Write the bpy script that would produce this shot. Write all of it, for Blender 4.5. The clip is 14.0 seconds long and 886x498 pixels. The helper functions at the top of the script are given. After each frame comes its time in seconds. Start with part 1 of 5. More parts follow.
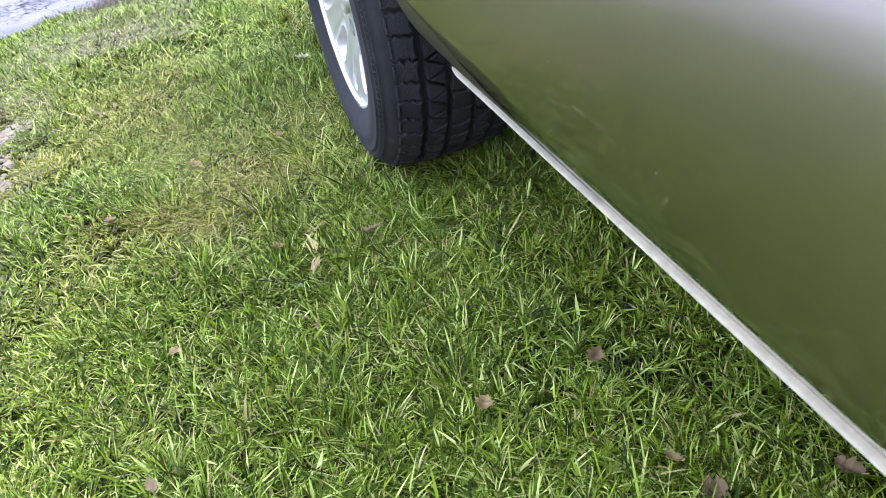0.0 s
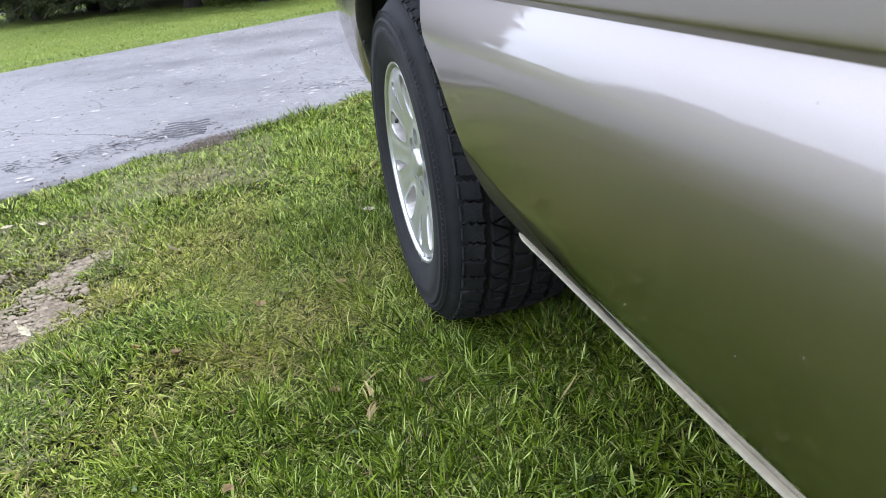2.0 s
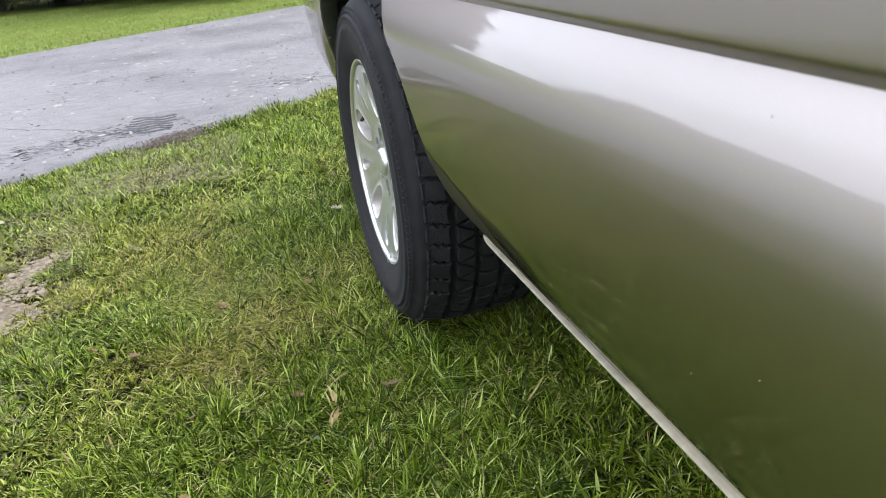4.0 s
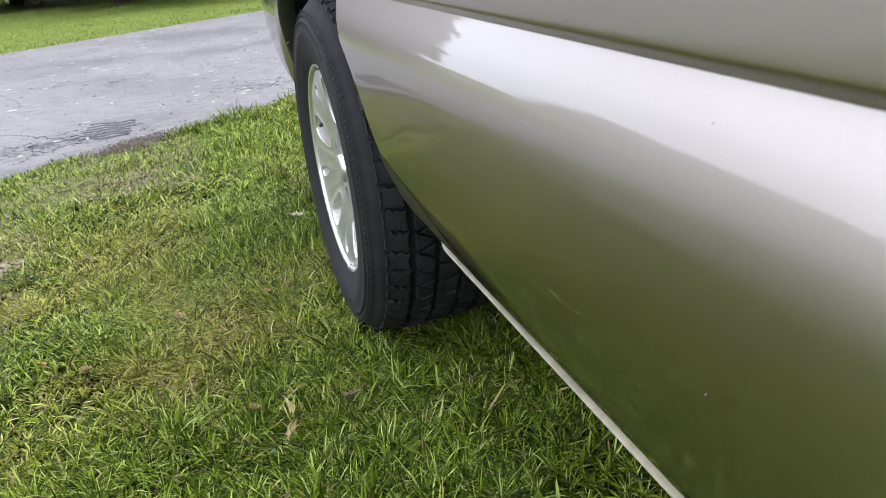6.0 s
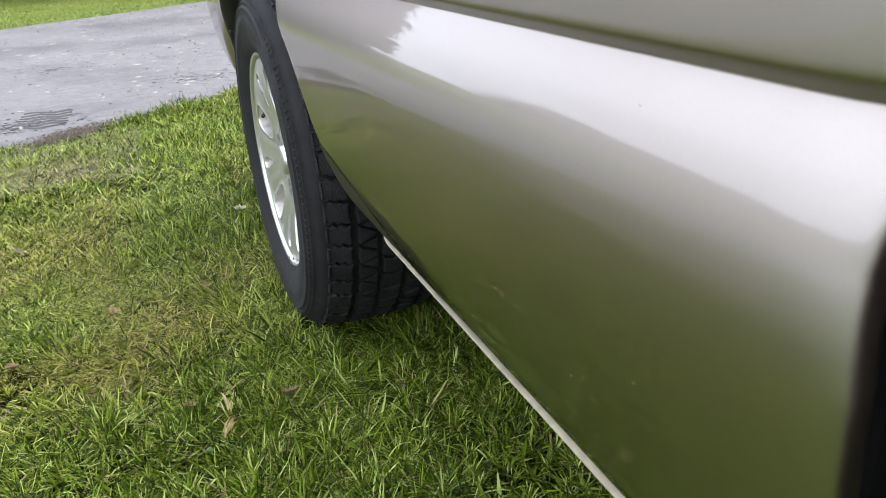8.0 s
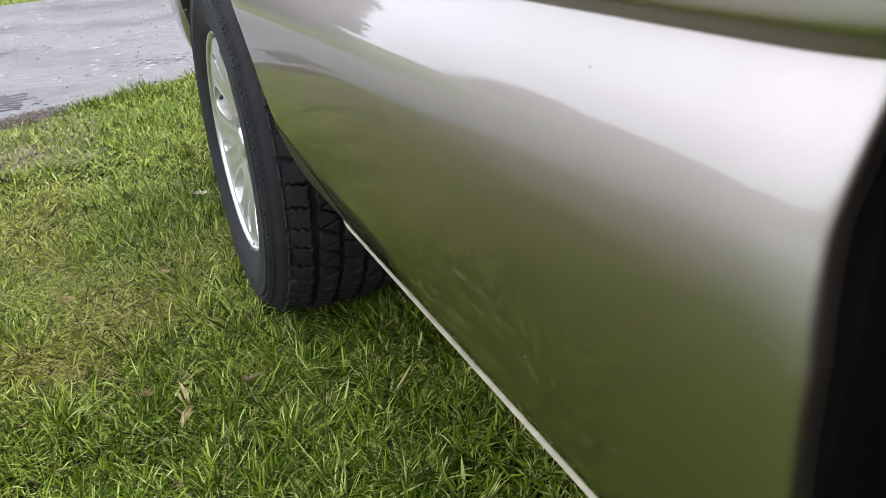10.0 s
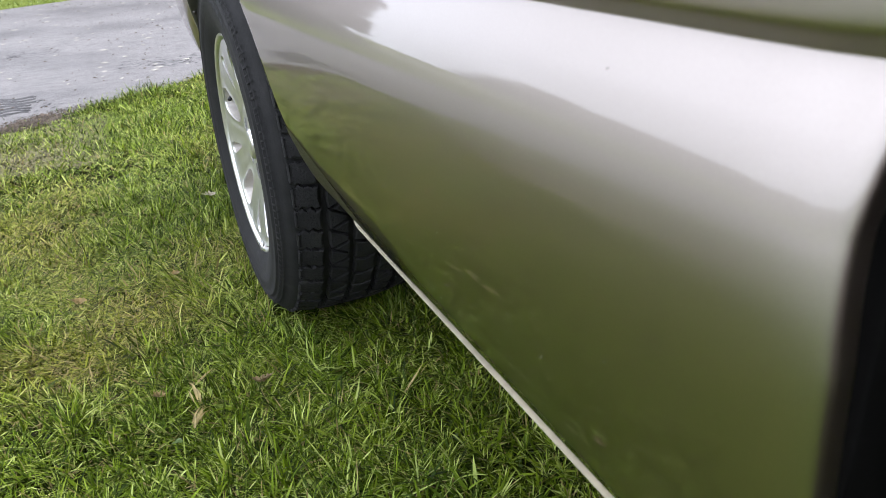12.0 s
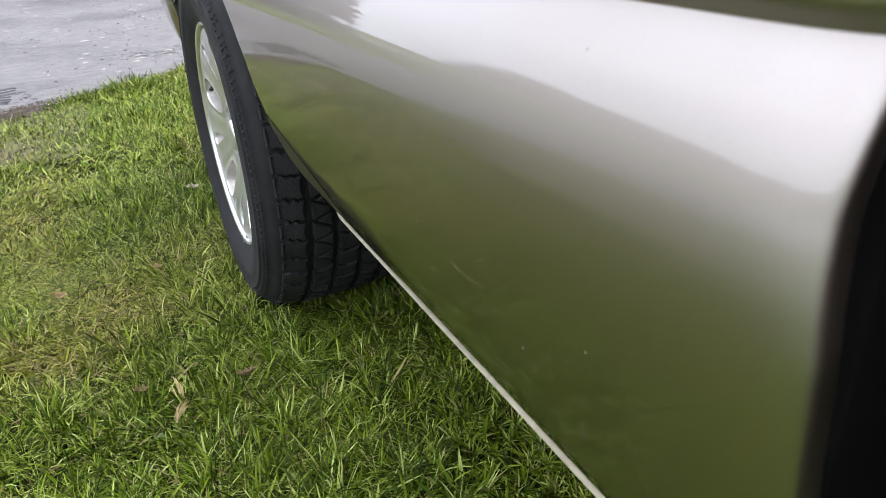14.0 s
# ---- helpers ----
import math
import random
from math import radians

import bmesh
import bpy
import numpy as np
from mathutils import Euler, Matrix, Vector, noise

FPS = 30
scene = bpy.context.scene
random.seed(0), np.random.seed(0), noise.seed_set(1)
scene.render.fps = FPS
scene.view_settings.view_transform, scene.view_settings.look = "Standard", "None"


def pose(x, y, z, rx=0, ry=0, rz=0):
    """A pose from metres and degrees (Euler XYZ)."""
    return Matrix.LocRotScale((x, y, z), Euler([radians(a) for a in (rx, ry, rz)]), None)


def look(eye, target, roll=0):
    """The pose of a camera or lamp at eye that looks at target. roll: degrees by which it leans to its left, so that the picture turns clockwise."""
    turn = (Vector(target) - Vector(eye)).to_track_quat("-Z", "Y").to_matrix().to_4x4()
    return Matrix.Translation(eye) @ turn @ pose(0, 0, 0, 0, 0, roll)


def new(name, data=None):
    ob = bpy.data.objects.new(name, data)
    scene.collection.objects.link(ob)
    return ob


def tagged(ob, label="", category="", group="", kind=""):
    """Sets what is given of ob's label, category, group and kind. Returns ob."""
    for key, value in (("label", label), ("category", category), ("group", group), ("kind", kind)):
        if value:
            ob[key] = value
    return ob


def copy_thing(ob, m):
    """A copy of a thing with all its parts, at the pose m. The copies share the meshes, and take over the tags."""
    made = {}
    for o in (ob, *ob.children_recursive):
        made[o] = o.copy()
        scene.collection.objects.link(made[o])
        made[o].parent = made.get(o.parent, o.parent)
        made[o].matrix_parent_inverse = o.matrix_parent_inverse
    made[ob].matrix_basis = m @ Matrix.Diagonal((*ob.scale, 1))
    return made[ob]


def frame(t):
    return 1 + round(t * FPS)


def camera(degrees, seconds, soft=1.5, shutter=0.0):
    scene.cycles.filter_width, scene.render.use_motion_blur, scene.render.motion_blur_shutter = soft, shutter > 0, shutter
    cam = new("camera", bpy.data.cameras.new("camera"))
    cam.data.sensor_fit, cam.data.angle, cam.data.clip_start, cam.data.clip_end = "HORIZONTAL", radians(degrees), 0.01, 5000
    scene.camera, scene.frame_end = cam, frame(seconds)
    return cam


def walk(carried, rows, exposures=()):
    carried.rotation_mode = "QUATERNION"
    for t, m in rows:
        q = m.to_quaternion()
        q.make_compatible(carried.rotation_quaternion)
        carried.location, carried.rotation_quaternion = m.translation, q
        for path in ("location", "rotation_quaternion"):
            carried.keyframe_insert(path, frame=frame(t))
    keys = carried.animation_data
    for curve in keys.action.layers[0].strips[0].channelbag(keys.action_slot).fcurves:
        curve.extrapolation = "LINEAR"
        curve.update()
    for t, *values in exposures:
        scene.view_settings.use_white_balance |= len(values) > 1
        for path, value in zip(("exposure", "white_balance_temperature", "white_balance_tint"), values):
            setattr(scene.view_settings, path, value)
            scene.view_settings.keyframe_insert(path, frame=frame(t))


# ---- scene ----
LENS = 62.23
ROWS = [
    (0.0, -0.2388, -1.5084, 0.7697, -19.70, -35.70, 8.19),
    (0.2, -0.2584, -1.5206, 0.7847, -17.69, -28.41, 4.05),
    (0.3, -0.2682, -1.5266, 0.7923, -18.95, -28.09, 5.82),
    (0.4, -0.2780, -1.5327, 0.7998, -18.99, -28.84, 7.78),
    (0.5, -0.2878, -1.5388, 0.8073, -17.98, -28.55, 7.81),
    (0.7, -0.2818, -1.5292, 0.8001, -15.28, -27.06, 5.36),
    (0.9, -0.2757, -1.5196, 0.7930, -15.43, -25.26, 4.04),
    (1.0, -0.2727, -1.5148, 0.7894, -14.15, -23.37, 4.25),
    (1.1, -0.2672, -1.5117, 0.7909, -14.32, -21.79, 4.50),
    (1.2, -0.2616, -1.5087, 0.7923, -14.32, -20.13, 2.60),
    (1.3, -0.2561, -1.5056, 0.7938, -17.70, -21.04, 2.25),
    (1.4, -0.2505, -1.5026, 0.7952, -18.98, -21.45, 2.18),
    (1.5, -0.2450, -1.4995, 0.7967, -18.97, -20.78, 2.33),
    (1.7, -0.2600, -1.5120, 0.8002, -17.13, -20.63, 4.52),
    (2.0, -0.2825, -1.5307, 0.8054, -15.07, -23.45, 6.06),
    (2.2, -0.2831, -1.5309, 0.8080, -12.90, -24.29, 7.32),
    (2.5, -0.2840, -1.5312, 0.8118, -12.63, -24.99, 7.72),
    (3.0, -0.2838, -1.5216, 0.8178, -13.48, -25.00, 8.39),
    (3.5, -0.2715, -1.5230, 0.8081, -15.68, -24.41, 5.80),
    (4.0, -0.2569, -1.5105, 0.8059, -16.90, -24.03, 5.37),
    (6.5, -0.2340, -1.4984, 0.8000, -19.50, -23.86, 4.68),
    (7.0, -0.2325, -1.4963, 0.7995, -19.59, -24.16, 4.74),
    (7.5, -0.2317, -1.4953, 0.7994, -19.61, -24.32, 4.96),
    (7.7, -0.2267, -1.4950, 0.7950, -19.96, -24.04, 4.48),
    (8.0, -0.2193, -1.4945, 0.7884, -22.67, -24.30, 3.02),
    (10.5, -0.1996, -1.4826, 0.7723, -25.20, -25.51, 2.58),
    (11.0, -0.2001, -1.4829, 0.7732, -25.54, -25.55, 2.70),
    (11.5, -0.2025, -1.4805, 0.7769, -24.99, -25.60, 3.04),
    (12.0, -0.2049, -1.4815, 0.7747, -24.63, -25.52, 3.09),
    (12.5, -0.2044, -1.4810, 0.7730, -24.86, -25.80, 3.04),
    (13.0, -0.2030, -1.4809, 0.7716, -25.03, -26.07, 2.97),
    (13.5, -0.1987, -1.4789, 0.7686, -25.18, -26.03, 3.09),
    (14.0, -0.1970, -1.4760, 0.7683, -25.62, -26.18, 2.94),
]
EXPOSURES = [(0.0, 0.94, 5600, 18), (0.5, 0.80, 5720, 16), (1.0, 0.58, 5850, 13), (1.5, 0.39, 5880, 12), (2.5, 0.27, 6200, 11), (3.0, 0.25, 6350, 10), (7.0, 0.25, 6480, 10), (10.5, 0.26, 6550, 10), (14.0, 0.24, 6550, 10)]
CLOUD, SUN = 31.5, 2.6
cam = camera(LENS, 14.0, soft=0.55)
walk(cam, [(t, pose(x, y, z, 90 + pitch, roll, yaw)) for t, x, y, z, yaw, pitch, roll in ROWS], EXPOSURES)
cam.data.dof.use_dof = True
cam.data.dof.focus_distance = 1.30
cam.data.dof.aperture_fstop = 13.0

# ---- sky and sun ----
SUN_EL, SUN_AZ = 64.0, 76.0
world = bpy.data.worlds.new("sky")
scene.world = world
world.use_nodes = True
wn, wl = world.node_tree.nodes, world.node_tree.links
wn.clear()
sky = wn.new("ShaderNodeTexSky")
sky.sky_type = "NISHITA"
sky.sun_disc = False
sky.sun_elevation = radians(SUN_EL)
sky.sun_rotation = radians(SUN_AZ)
sky.dust_density = 3.0
soften = wn.new("ShaderNodeHueSaturation")
soften.inputs["Saturation"].default_value = 0.55
wl.new(sky.outputs[0], soften.inputs["Color"])
cloud_map = wn.new("ShaderNodeTexCoord")
clouds = wn.new("ShaderNodeTexNoise")
clouds.inputs["Scale"].default_value = 2.2
clouds.inputs["Detail"].default_value = 6
wl.new(cloud_map.outputs["Generated"], clouds.inputs["Vector"])
cloud_ramp = wn.new("ShaderNodeMapRange")
cloud_ramp.inputs["From Min"].default_value = 0.3
cloud_ramp.inputs["From Max"].default_value = 0.7
wl.new(clouds.outputs["Fac"], cloud_ramp.inputs["Value"])
cover = wn.new("ShaderNodeMix")
cover.data_type = "RGBA"
cover.inputs["B"].default_value = (CLOUD * 0.94, CLOUD, CLOUD * 1.16, 1)
mul = wn.new("ShaderNodeMath")
mul.operation = "MULTIPLY_ADD"
mul.inputs[1].default_value = 0.4
mul.inputs[2].default_value = 0.5
wl.new(cloud_ramp.outputs[0], mul.inputs[0])
wl.new(mul.outputs[0], cover.inputs["Factor"])
wl.new(soften.outputs[0], cover.inputs["A"])
back = wn.new("ShaderNodeBackground")
back.inputs["Strength"].default_value = 0.1
wl.new(cover.outputs["Result"], back.inputs["Color"])
wout = wn.new("ShaderNodeOutputWorld")
wl.new(back.outputs[0], wout.inputs[0])

sun_data = bpy.data.lights.new("sun", "SUN")
sun_data.energy = SUN
sun_data.angle = radians(30)
sun_data.color = (1.0, 0.96, 0.90)
sun = new("sun", sun_data)
az, el = radians(SUN_AZ), radians(SUN_EL)
sun_dir = Vector((math.sin(az) * math.cos(el), math.cos(az) * math.cos(el), math.sin(el)))
sun.matrix_basis = look(sun_dir * 30, (0, 0, 0))


# ---- materials ----
class Mat:
    """A node material with short helpers."""

    def __init__(self, name):
        self.m = bpy.data.materials.new(name)
        self.m.use_nodes = True
        self.n, self.l = self.m.node_tree.nodes, self.m.node_tree.links
        self.b = self.n["Principled BSDF"]

    def set(self, **kw):
        for k, v in kw.items():
            self.b.inputs[k.replace("_", " ")].default_value = v
        return self

    def link(self, a, b):
        self.l.new(a, b)

    def node(self, kind, **kw):
        nd = self.n.new(kind)
        for k, v in kw.items():
            nd.inputs[k.replace("_", " ")].default_value = v
        return nd

    def coords(self):
        return self.n.new("ShaderNodeTexCoord").outputs["Object"]

    def noise(self, scale, detail=4, rough=0.55, vec=None):
        nd = self.node("ShaderNodeTexNoise", Scale=scale, Detail=detail, Roughness=rough)
        self.link(vec or self.coords(), nd.inputs["Vector"])
        return nd.outputs["Fac"]

    def ramp(self, fac, *stops):
        nd = self.n.new("ShaderNodeValToRGB")
        e = nd.color_ramp.elements
        while len(e) < len(stops):
            e.new(0.5)
        for el_, (p, c) in zip(e, stops):
            el_.position = p
            el_.color = (*c, 1) if len(c) == 3 else c
        self.link(fac, nd.inputs["Fac"])
        return nd.outputs["Color"]

    def mix(self, fac, a, b, kind="MIX"):
        nd = self.n.new("ShaderNodeMix")
        nd.data_type = "RGBA"
        nd.blend_type = kind
        for sock, val in ((nd.inputs["Factor"], fac), (nd.inputs["A"], a), (nd.inputs["B"], b)):
            if hasattr(val, "is_output"):
                self.link(val, sock)
            elif isinstance(val, (int, float)):
                sock.default_value = val
            else:
                sock.default_value = (*val, 1)
        return nd.outputs["Result"]

    def math(self, op, a, b=0.5, c=0.0):
        nd = self.n.new("ShaderNodeMath")
        nd.operation = op
        for sock, val in zip(nd.inputs, (a, b, c)):
            if hasattr(val, "is_output"):
                self.link(val, sock)
            else:
                sock.default_value = val
        return nd.outputs[0]

    def color(self, c):
        self.link(c, self.b.inputs["Base Color"])
        return self

    def bump(self, height, strength=0.3, distance=0.002):
        nd = self.node("ShaderNodeBump", Strength=strength, Distance=distance)
        self.link(height, nd.inputs["Height"])
        self.link(nd.outputs[0], self.b.inputs["Normal"])
        return self


def paint_material():
    """Metallic base of fine flakes under a clear coat, a little dusty."""
    m = Mat("pewter_paint")
    flake = m.noise(900, 2)
    dust = m.noise(9, 5)
    base = m.mix(m.math("MULTIPLY", flake, 0.35), (0.362, 0.322, 0.297), (0.511, 0.454, 0.419))
    col = m.mix(m.math("MULTIPLY", dust, 0.16), base, (0.345, 0.315, 0.28))
    metal = m.n.new("ShaderNodeBsdfAnisotropic")
    metal.distribution = "BECKMANN"
    metal.inputs["Roughness"].default_value = 0.50
    m.link(col, metal.inputs["Color"])
    film = m.node("ShaderNodeBsdfDiffuse", Color=(0.165, 0.134, 0.108, 1))
    dusty = m.n.new("ShaderNodeMixShader")
    m.link(m.math("MULTIPLY_ADD", dust, 0.05, 0.02), dusty.inputs[0])
    m.link(metal.outputs[0], dusty.inputs[1])
    m.link(film.outputs[0], dusty.inputs[2])
    coat = m.n.new("ShaderNodeBsdfAnisotropic")
    coat.distribution = "GGX"
    coat.inputs["Roughness"].default_value = 0.014
    coat.inputs["Color"].default_value = (0.95, 0.95, 0.95, 1)
    peel = m.node("ShaderNodeBump", Strength=0.05, Distance=0.0004)
    m.link(m.noise(130, 2), peel.inputs["Height"])
    m.link(peel.outputs[0], coat.inputs["Normal"])
    gloss = m.node("ShaderNodeFresnel", IOR=1.50)
    both = m.n.new("ShaderNodeMixShader")
    m.link(gloss.outputs[0], both.inputs[0])
    m.link(dusty.outputs[0], both.inputs[1])
    m.link(coat.outputs[0], both.inputs[2])
    m.link(both.outputs[0], m.n["Material Output"].inputs["Surface"])
    m.n.remove(m.b)
    return m.m


def rubber_material(name="tyre_rubber", chewed=0.35):
    m = Mat(name)
    big = m.noise(18, 5)
    fine = m.noise(260, 4)
    k = 1.1 if chewed > 0.5 else 1.0
    c = m.ramp(big, *[(p, tuple(v * k for v in c_)) for p, c_ in ((0.3, (0.009, 0.009, 0.0095)), (0.62, (0.016, 0.016, 0.0165)), (0.8, (0.030, 0.029, 0.0285)))])
    m.color(c).set(Roughness=0.78, Specular_IOR_Level=0.28)
    m.bump(m.math("ADD", fine, m.noise(48 if chewed > 0.5 else 75, 3)), chewed, 0.002 if chewed < 0.5 else 0.003)
    return m.m


def alloy_material():
    m = Mat("silver_alloy")
    n = m.noise(30, 5)
    m.color(m.ramp(n, (0.3, (0.62, 0.62, 0.61)), (0.7, (0.74, 0.74, 0.73))))
    m.set(Metallic=0.88, Roughness=0.33, Coat_Weight=0.3, Coat_Roughness=0.10)
    return m.m


def plain(name, col, rough=0.6, metal=0.0, scale=40.0, vary=0.25, bump=0.15):
    m = Mat(name)
    n = m.noise(scale, 5)
    lo = tuple(c * (1 - vary) for c in col)
    hi = tuple(min(1, c * (1 + vary)) for c in col)
    m.color(m.ramp(n, (0.3, lo), (0.7, hi))).set(Roughness=rough, Metallic=metal)
    m.bump(m.noise(scale * 6, 3), bump, 0.002)
    return m.m


def grass_material(name, straw=0.03):
    """Blades: each one its own green; the turf's dryness is stored on the blades."""
    m = Mat(name)
    rnd = m.n.new("ShaderNodeNewGeometry").outputs["Random Per Island"]
    held = m.n.new("ShaderNodeAttribute")
    held.attribute_name = "dry"
    # low stops near black: shade between the blades put into their colour
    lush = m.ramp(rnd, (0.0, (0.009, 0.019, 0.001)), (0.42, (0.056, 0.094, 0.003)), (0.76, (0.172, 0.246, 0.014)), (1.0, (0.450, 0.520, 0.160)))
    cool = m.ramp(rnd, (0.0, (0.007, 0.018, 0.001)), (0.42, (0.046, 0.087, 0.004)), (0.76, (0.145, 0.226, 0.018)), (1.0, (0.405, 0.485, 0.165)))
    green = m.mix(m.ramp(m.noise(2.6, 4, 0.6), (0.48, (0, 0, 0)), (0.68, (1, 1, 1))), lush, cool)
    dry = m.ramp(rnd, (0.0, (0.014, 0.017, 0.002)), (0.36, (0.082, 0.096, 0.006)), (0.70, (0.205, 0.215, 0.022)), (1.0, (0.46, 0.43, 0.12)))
    c = m.mix(held.outputs["Fac"], green, dry)
    is_straw = m.math("LESS_THAN", m.math("FRACT", m.math("MULTIPLY", rnd, 37.0)), m.math("MULTIPLY_ADD", held.outputs["Fac"], 0.20, straw))
    c = m.mix(is_straw, c, m.ramp(rnd, (0, (0.15, 0.112, 0.040)), (1, (0.34, 0.28, 0.125))))
    m.color(c).set(Roughness=0.45, Specular_IOR_Level=0.09)
    trans = m.n.new("ShaderNodeBsdfTranslucent")
    m.link(c, trans.inputs["Color"])
    mix = m.n.new("ShaderNodeMixShader")
    mix.inputs[0].default_value = 0.08
    m.link(m.b.outputs[0], mix.inputs[1])
    m.link(trans.outputs[0], mix.inputs[2])
    m.link(mix.outputs[0], m.n["Material Output"].inputs["Surface"])
    return m.m


def soil_material():
    m = Mat("lawn_ground")
    a = m.noise(1.6, 5)
    b = m.noise(22, 6, 0.7)
    d = m.noise(160, 4, 0.7)
    # near-black ground below the dense blades: shade of the gaps put into its colour
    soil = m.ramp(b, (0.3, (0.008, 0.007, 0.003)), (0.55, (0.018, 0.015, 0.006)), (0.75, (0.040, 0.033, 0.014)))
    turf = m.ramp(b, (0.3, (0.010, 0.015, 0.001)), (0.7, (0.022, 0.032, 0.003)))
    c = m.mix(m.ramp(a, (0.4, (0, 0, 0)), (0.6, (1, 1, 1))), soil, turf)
    # close-mown turf across the driveway and further off
    sep = m.n.new("ShaderNodeSeparateXYZ")
    m.link(m.coords(), sep.inputs[0])
    over = m.math("GREATER_THAN", m.math("SUBTRACT", sep.outputs["Y"], m.math("MULTIPLY", sep.outputs["X"], 0.56)), 5.0)
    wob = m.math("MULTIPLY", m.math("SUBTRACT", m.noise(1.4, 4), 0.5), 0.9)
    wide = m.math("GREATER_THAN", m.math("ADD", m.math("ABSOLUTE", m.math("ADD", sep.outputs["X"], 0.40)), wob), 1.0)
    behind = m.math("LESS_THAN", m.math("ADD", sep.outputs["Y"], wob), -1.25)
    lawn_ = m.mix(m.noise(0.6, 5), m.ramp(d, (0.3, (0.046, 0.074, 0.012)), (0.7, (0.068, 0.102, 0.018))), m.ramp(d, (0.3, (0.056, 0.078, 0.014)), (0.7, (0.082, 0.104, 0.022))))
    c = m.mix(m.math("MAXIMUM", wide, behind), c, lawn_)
    tuft = m.noise(38, 6, 0.75)
    far_ = m.mix(m.ramp(m.math("ADD", m.math("MULTIPLY", m.noise(0.7, 5, 0.65), 0.6), m.math("MULTIPLY", m.noise(5.0, 5, 0.7), 0.4)), (0.40, (0, 0, 0)), (0.60, (1, 1, 1))), m.ramp(tuft, (0.3, (0.078, 0.108, 0.017)), (0.7, (0.112, 0.150, 0.027))), m.ramp(tuft, (0.3, (0.098, 0.120, 0.024)), (0.7, (0.138, 0.160, 0.038))))
    c = m.mix(over, c, far_)
    m.color(c).set(Roughness=0.95, Specular_IOR_Level=0.05)
    m.bump(d, 0.6, 0.01)
    return m.m


def asphalt_material():
    m = Mat("asphalt")
    fine = m.noise(330, 4, 0.8)
    mid = m.noise(24, 5)
    big = m.noise(0.9, 5, 0.6)
    c = m.ramp(fine, (0.3, (0.078, 0.074, 0.074)), (0.55, (0.156, 0.148, 0.148)), (0.8, (0.30, 0.288, 0.286)))
    damp = m.ramp(m.math("ADD", m.math("MULTIPLY", big, 0.75), m.math("MULTIPLY", mid, 0.25)), (0.38, (0.72, 0.72, 0.74)), (0.56, (1.10, 1.10, 1.11)))
    stretch = m.node("ShaderNodeMapping", Scale=(8.0, 22.0, 1.0), Rotation=(0, 0, 0.12))
    m.link(m.coords(), stretch.inputs["Vector"])
    streak = m.ramp(m.noise(1.0, 5, 0.65, stretch.outputs[0]), (0.34, (0.76, 0.76, 0.77)), (0.50, (1.0, 1.0, 1.0)), (0.66, (1.12, 1.12, 1.12)))
    m.color(m.mix(1.0, m.mix(1.0, c, damp, "MULTIPLY"), streak, "MULTIPLY"))
    m.link(m.ramp(big, (0.4, (0.52, 0.52, 0.52)), (0.55, (0.70, 0.70, 0.70))), m.b.inputs["Roughness"])
    m.set(Specular_IOR_Level=0.5)
    m.bump(m.math("ADD", fine, m.math("MULTIPLY", m.noise(60, 4), 1.5)), 0.6, 0.005)
    return m.m


def bark_material():
    m = Mat("bark")
    n = m.noise(14, 6, 0.7)
    m.color(m.ramp(n, (0.3, (0.010, 0.008, 0.006)), (0.7, (0.045, 0.036, 0.028)))).set(Roughness=0.9)
    m.bump(n, 0.8, 0.02)
    return m.m


def leaf_material():
    m = Mat("hazed_foliage")
    geo = m.n.new("ShaderNodeNewGeometry")
    # leaf colour paled to grey-green: distance haze is mixed into it
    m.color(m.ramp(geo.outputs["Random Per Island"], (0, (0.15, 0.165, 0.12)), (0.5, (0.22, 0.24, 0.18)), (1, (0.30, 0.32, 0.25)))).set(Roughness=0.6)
    return m.m


def needle_material():
    m = Mat("conifer_needles")
    geo = m.n.new("ShaderNodeNewGeometry")
    c = m.ramp(geo.outputs["Random Per Island"], (0, (0.007, 0.010, 0.004)), (0.5, (0.018, 0.025, 0.007)), (0.85, (0.040, 0.048, 0.012)), (1, (0.085, 0.080, 0.026)))
    m.color(c).set(Roughness=0.8, Specular_IOR_Level=0.15)
    return m.m


PAINT = paint_material()
RUBBER = rubber_material()
TREAD = rubber_material("worn_tread_rubber", 0.8)
ALLOY = alloy_material()
CORNER_REFLECTION = plain("corner_reflection_dark", (0.028, 0.025, 0.017), 0.38, scale=70, vary=0.4, bump=0.4)
BLACK = plain("black_plastic", (0.012, 0.012, 0.012), 0.55)
LINER = plain("black_wheel_liner", (0.010, 0.010, 0.010), 0.8)
# near-black without gloss: the cab gap's shade is put into the wall colour
GAP_SHADE = plain("gap_shade_black", (0.004, 0.004, 0.004), 0.95)
GAP_SHADE.node_tree.nodes["Principled BSDF"].inputs["Specular IOR Level"].default_value = 0.1
STEEL = plain("dark_steel", (0.07, 0.065, 0.06), 0.5, 0.6)
CHROME = plain("chrome", (0.6, 0.6, 0.6), 0.15, 1.0, vary=0.05, bump=0.02)
DUSTY = plain("dusty_alloy", (0.50, 0.47, 0.43), 0.45, 0.4, scale=30, vary=0.25)
BARREL = plain("brake_dust_alloy", (0.12, 0.108, 0.095), 0.5, 0.4, scale=25, vary=0.4)
HEM = plain("dusty_pewter_paint", (0.36, 0.325, 0.232), 0.5, 0.12, scale=60, vary=0.18, bump=0.05)
GLASS = plain("tinted_glass", (0.02, 0.022, 0.022), 0.04, vary=0.05, bump=0.0)
LAMP_CLEAR = plain("clear_lens", (0.6, 0.6, 0.6), 0.1, vary=0.1, bump=0.0)
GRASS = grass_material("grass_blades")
FAR_GRASS = plain("lawn_blades", (0.150, 0.198, 0.034), 0.6, scale=2, vary=0.25)
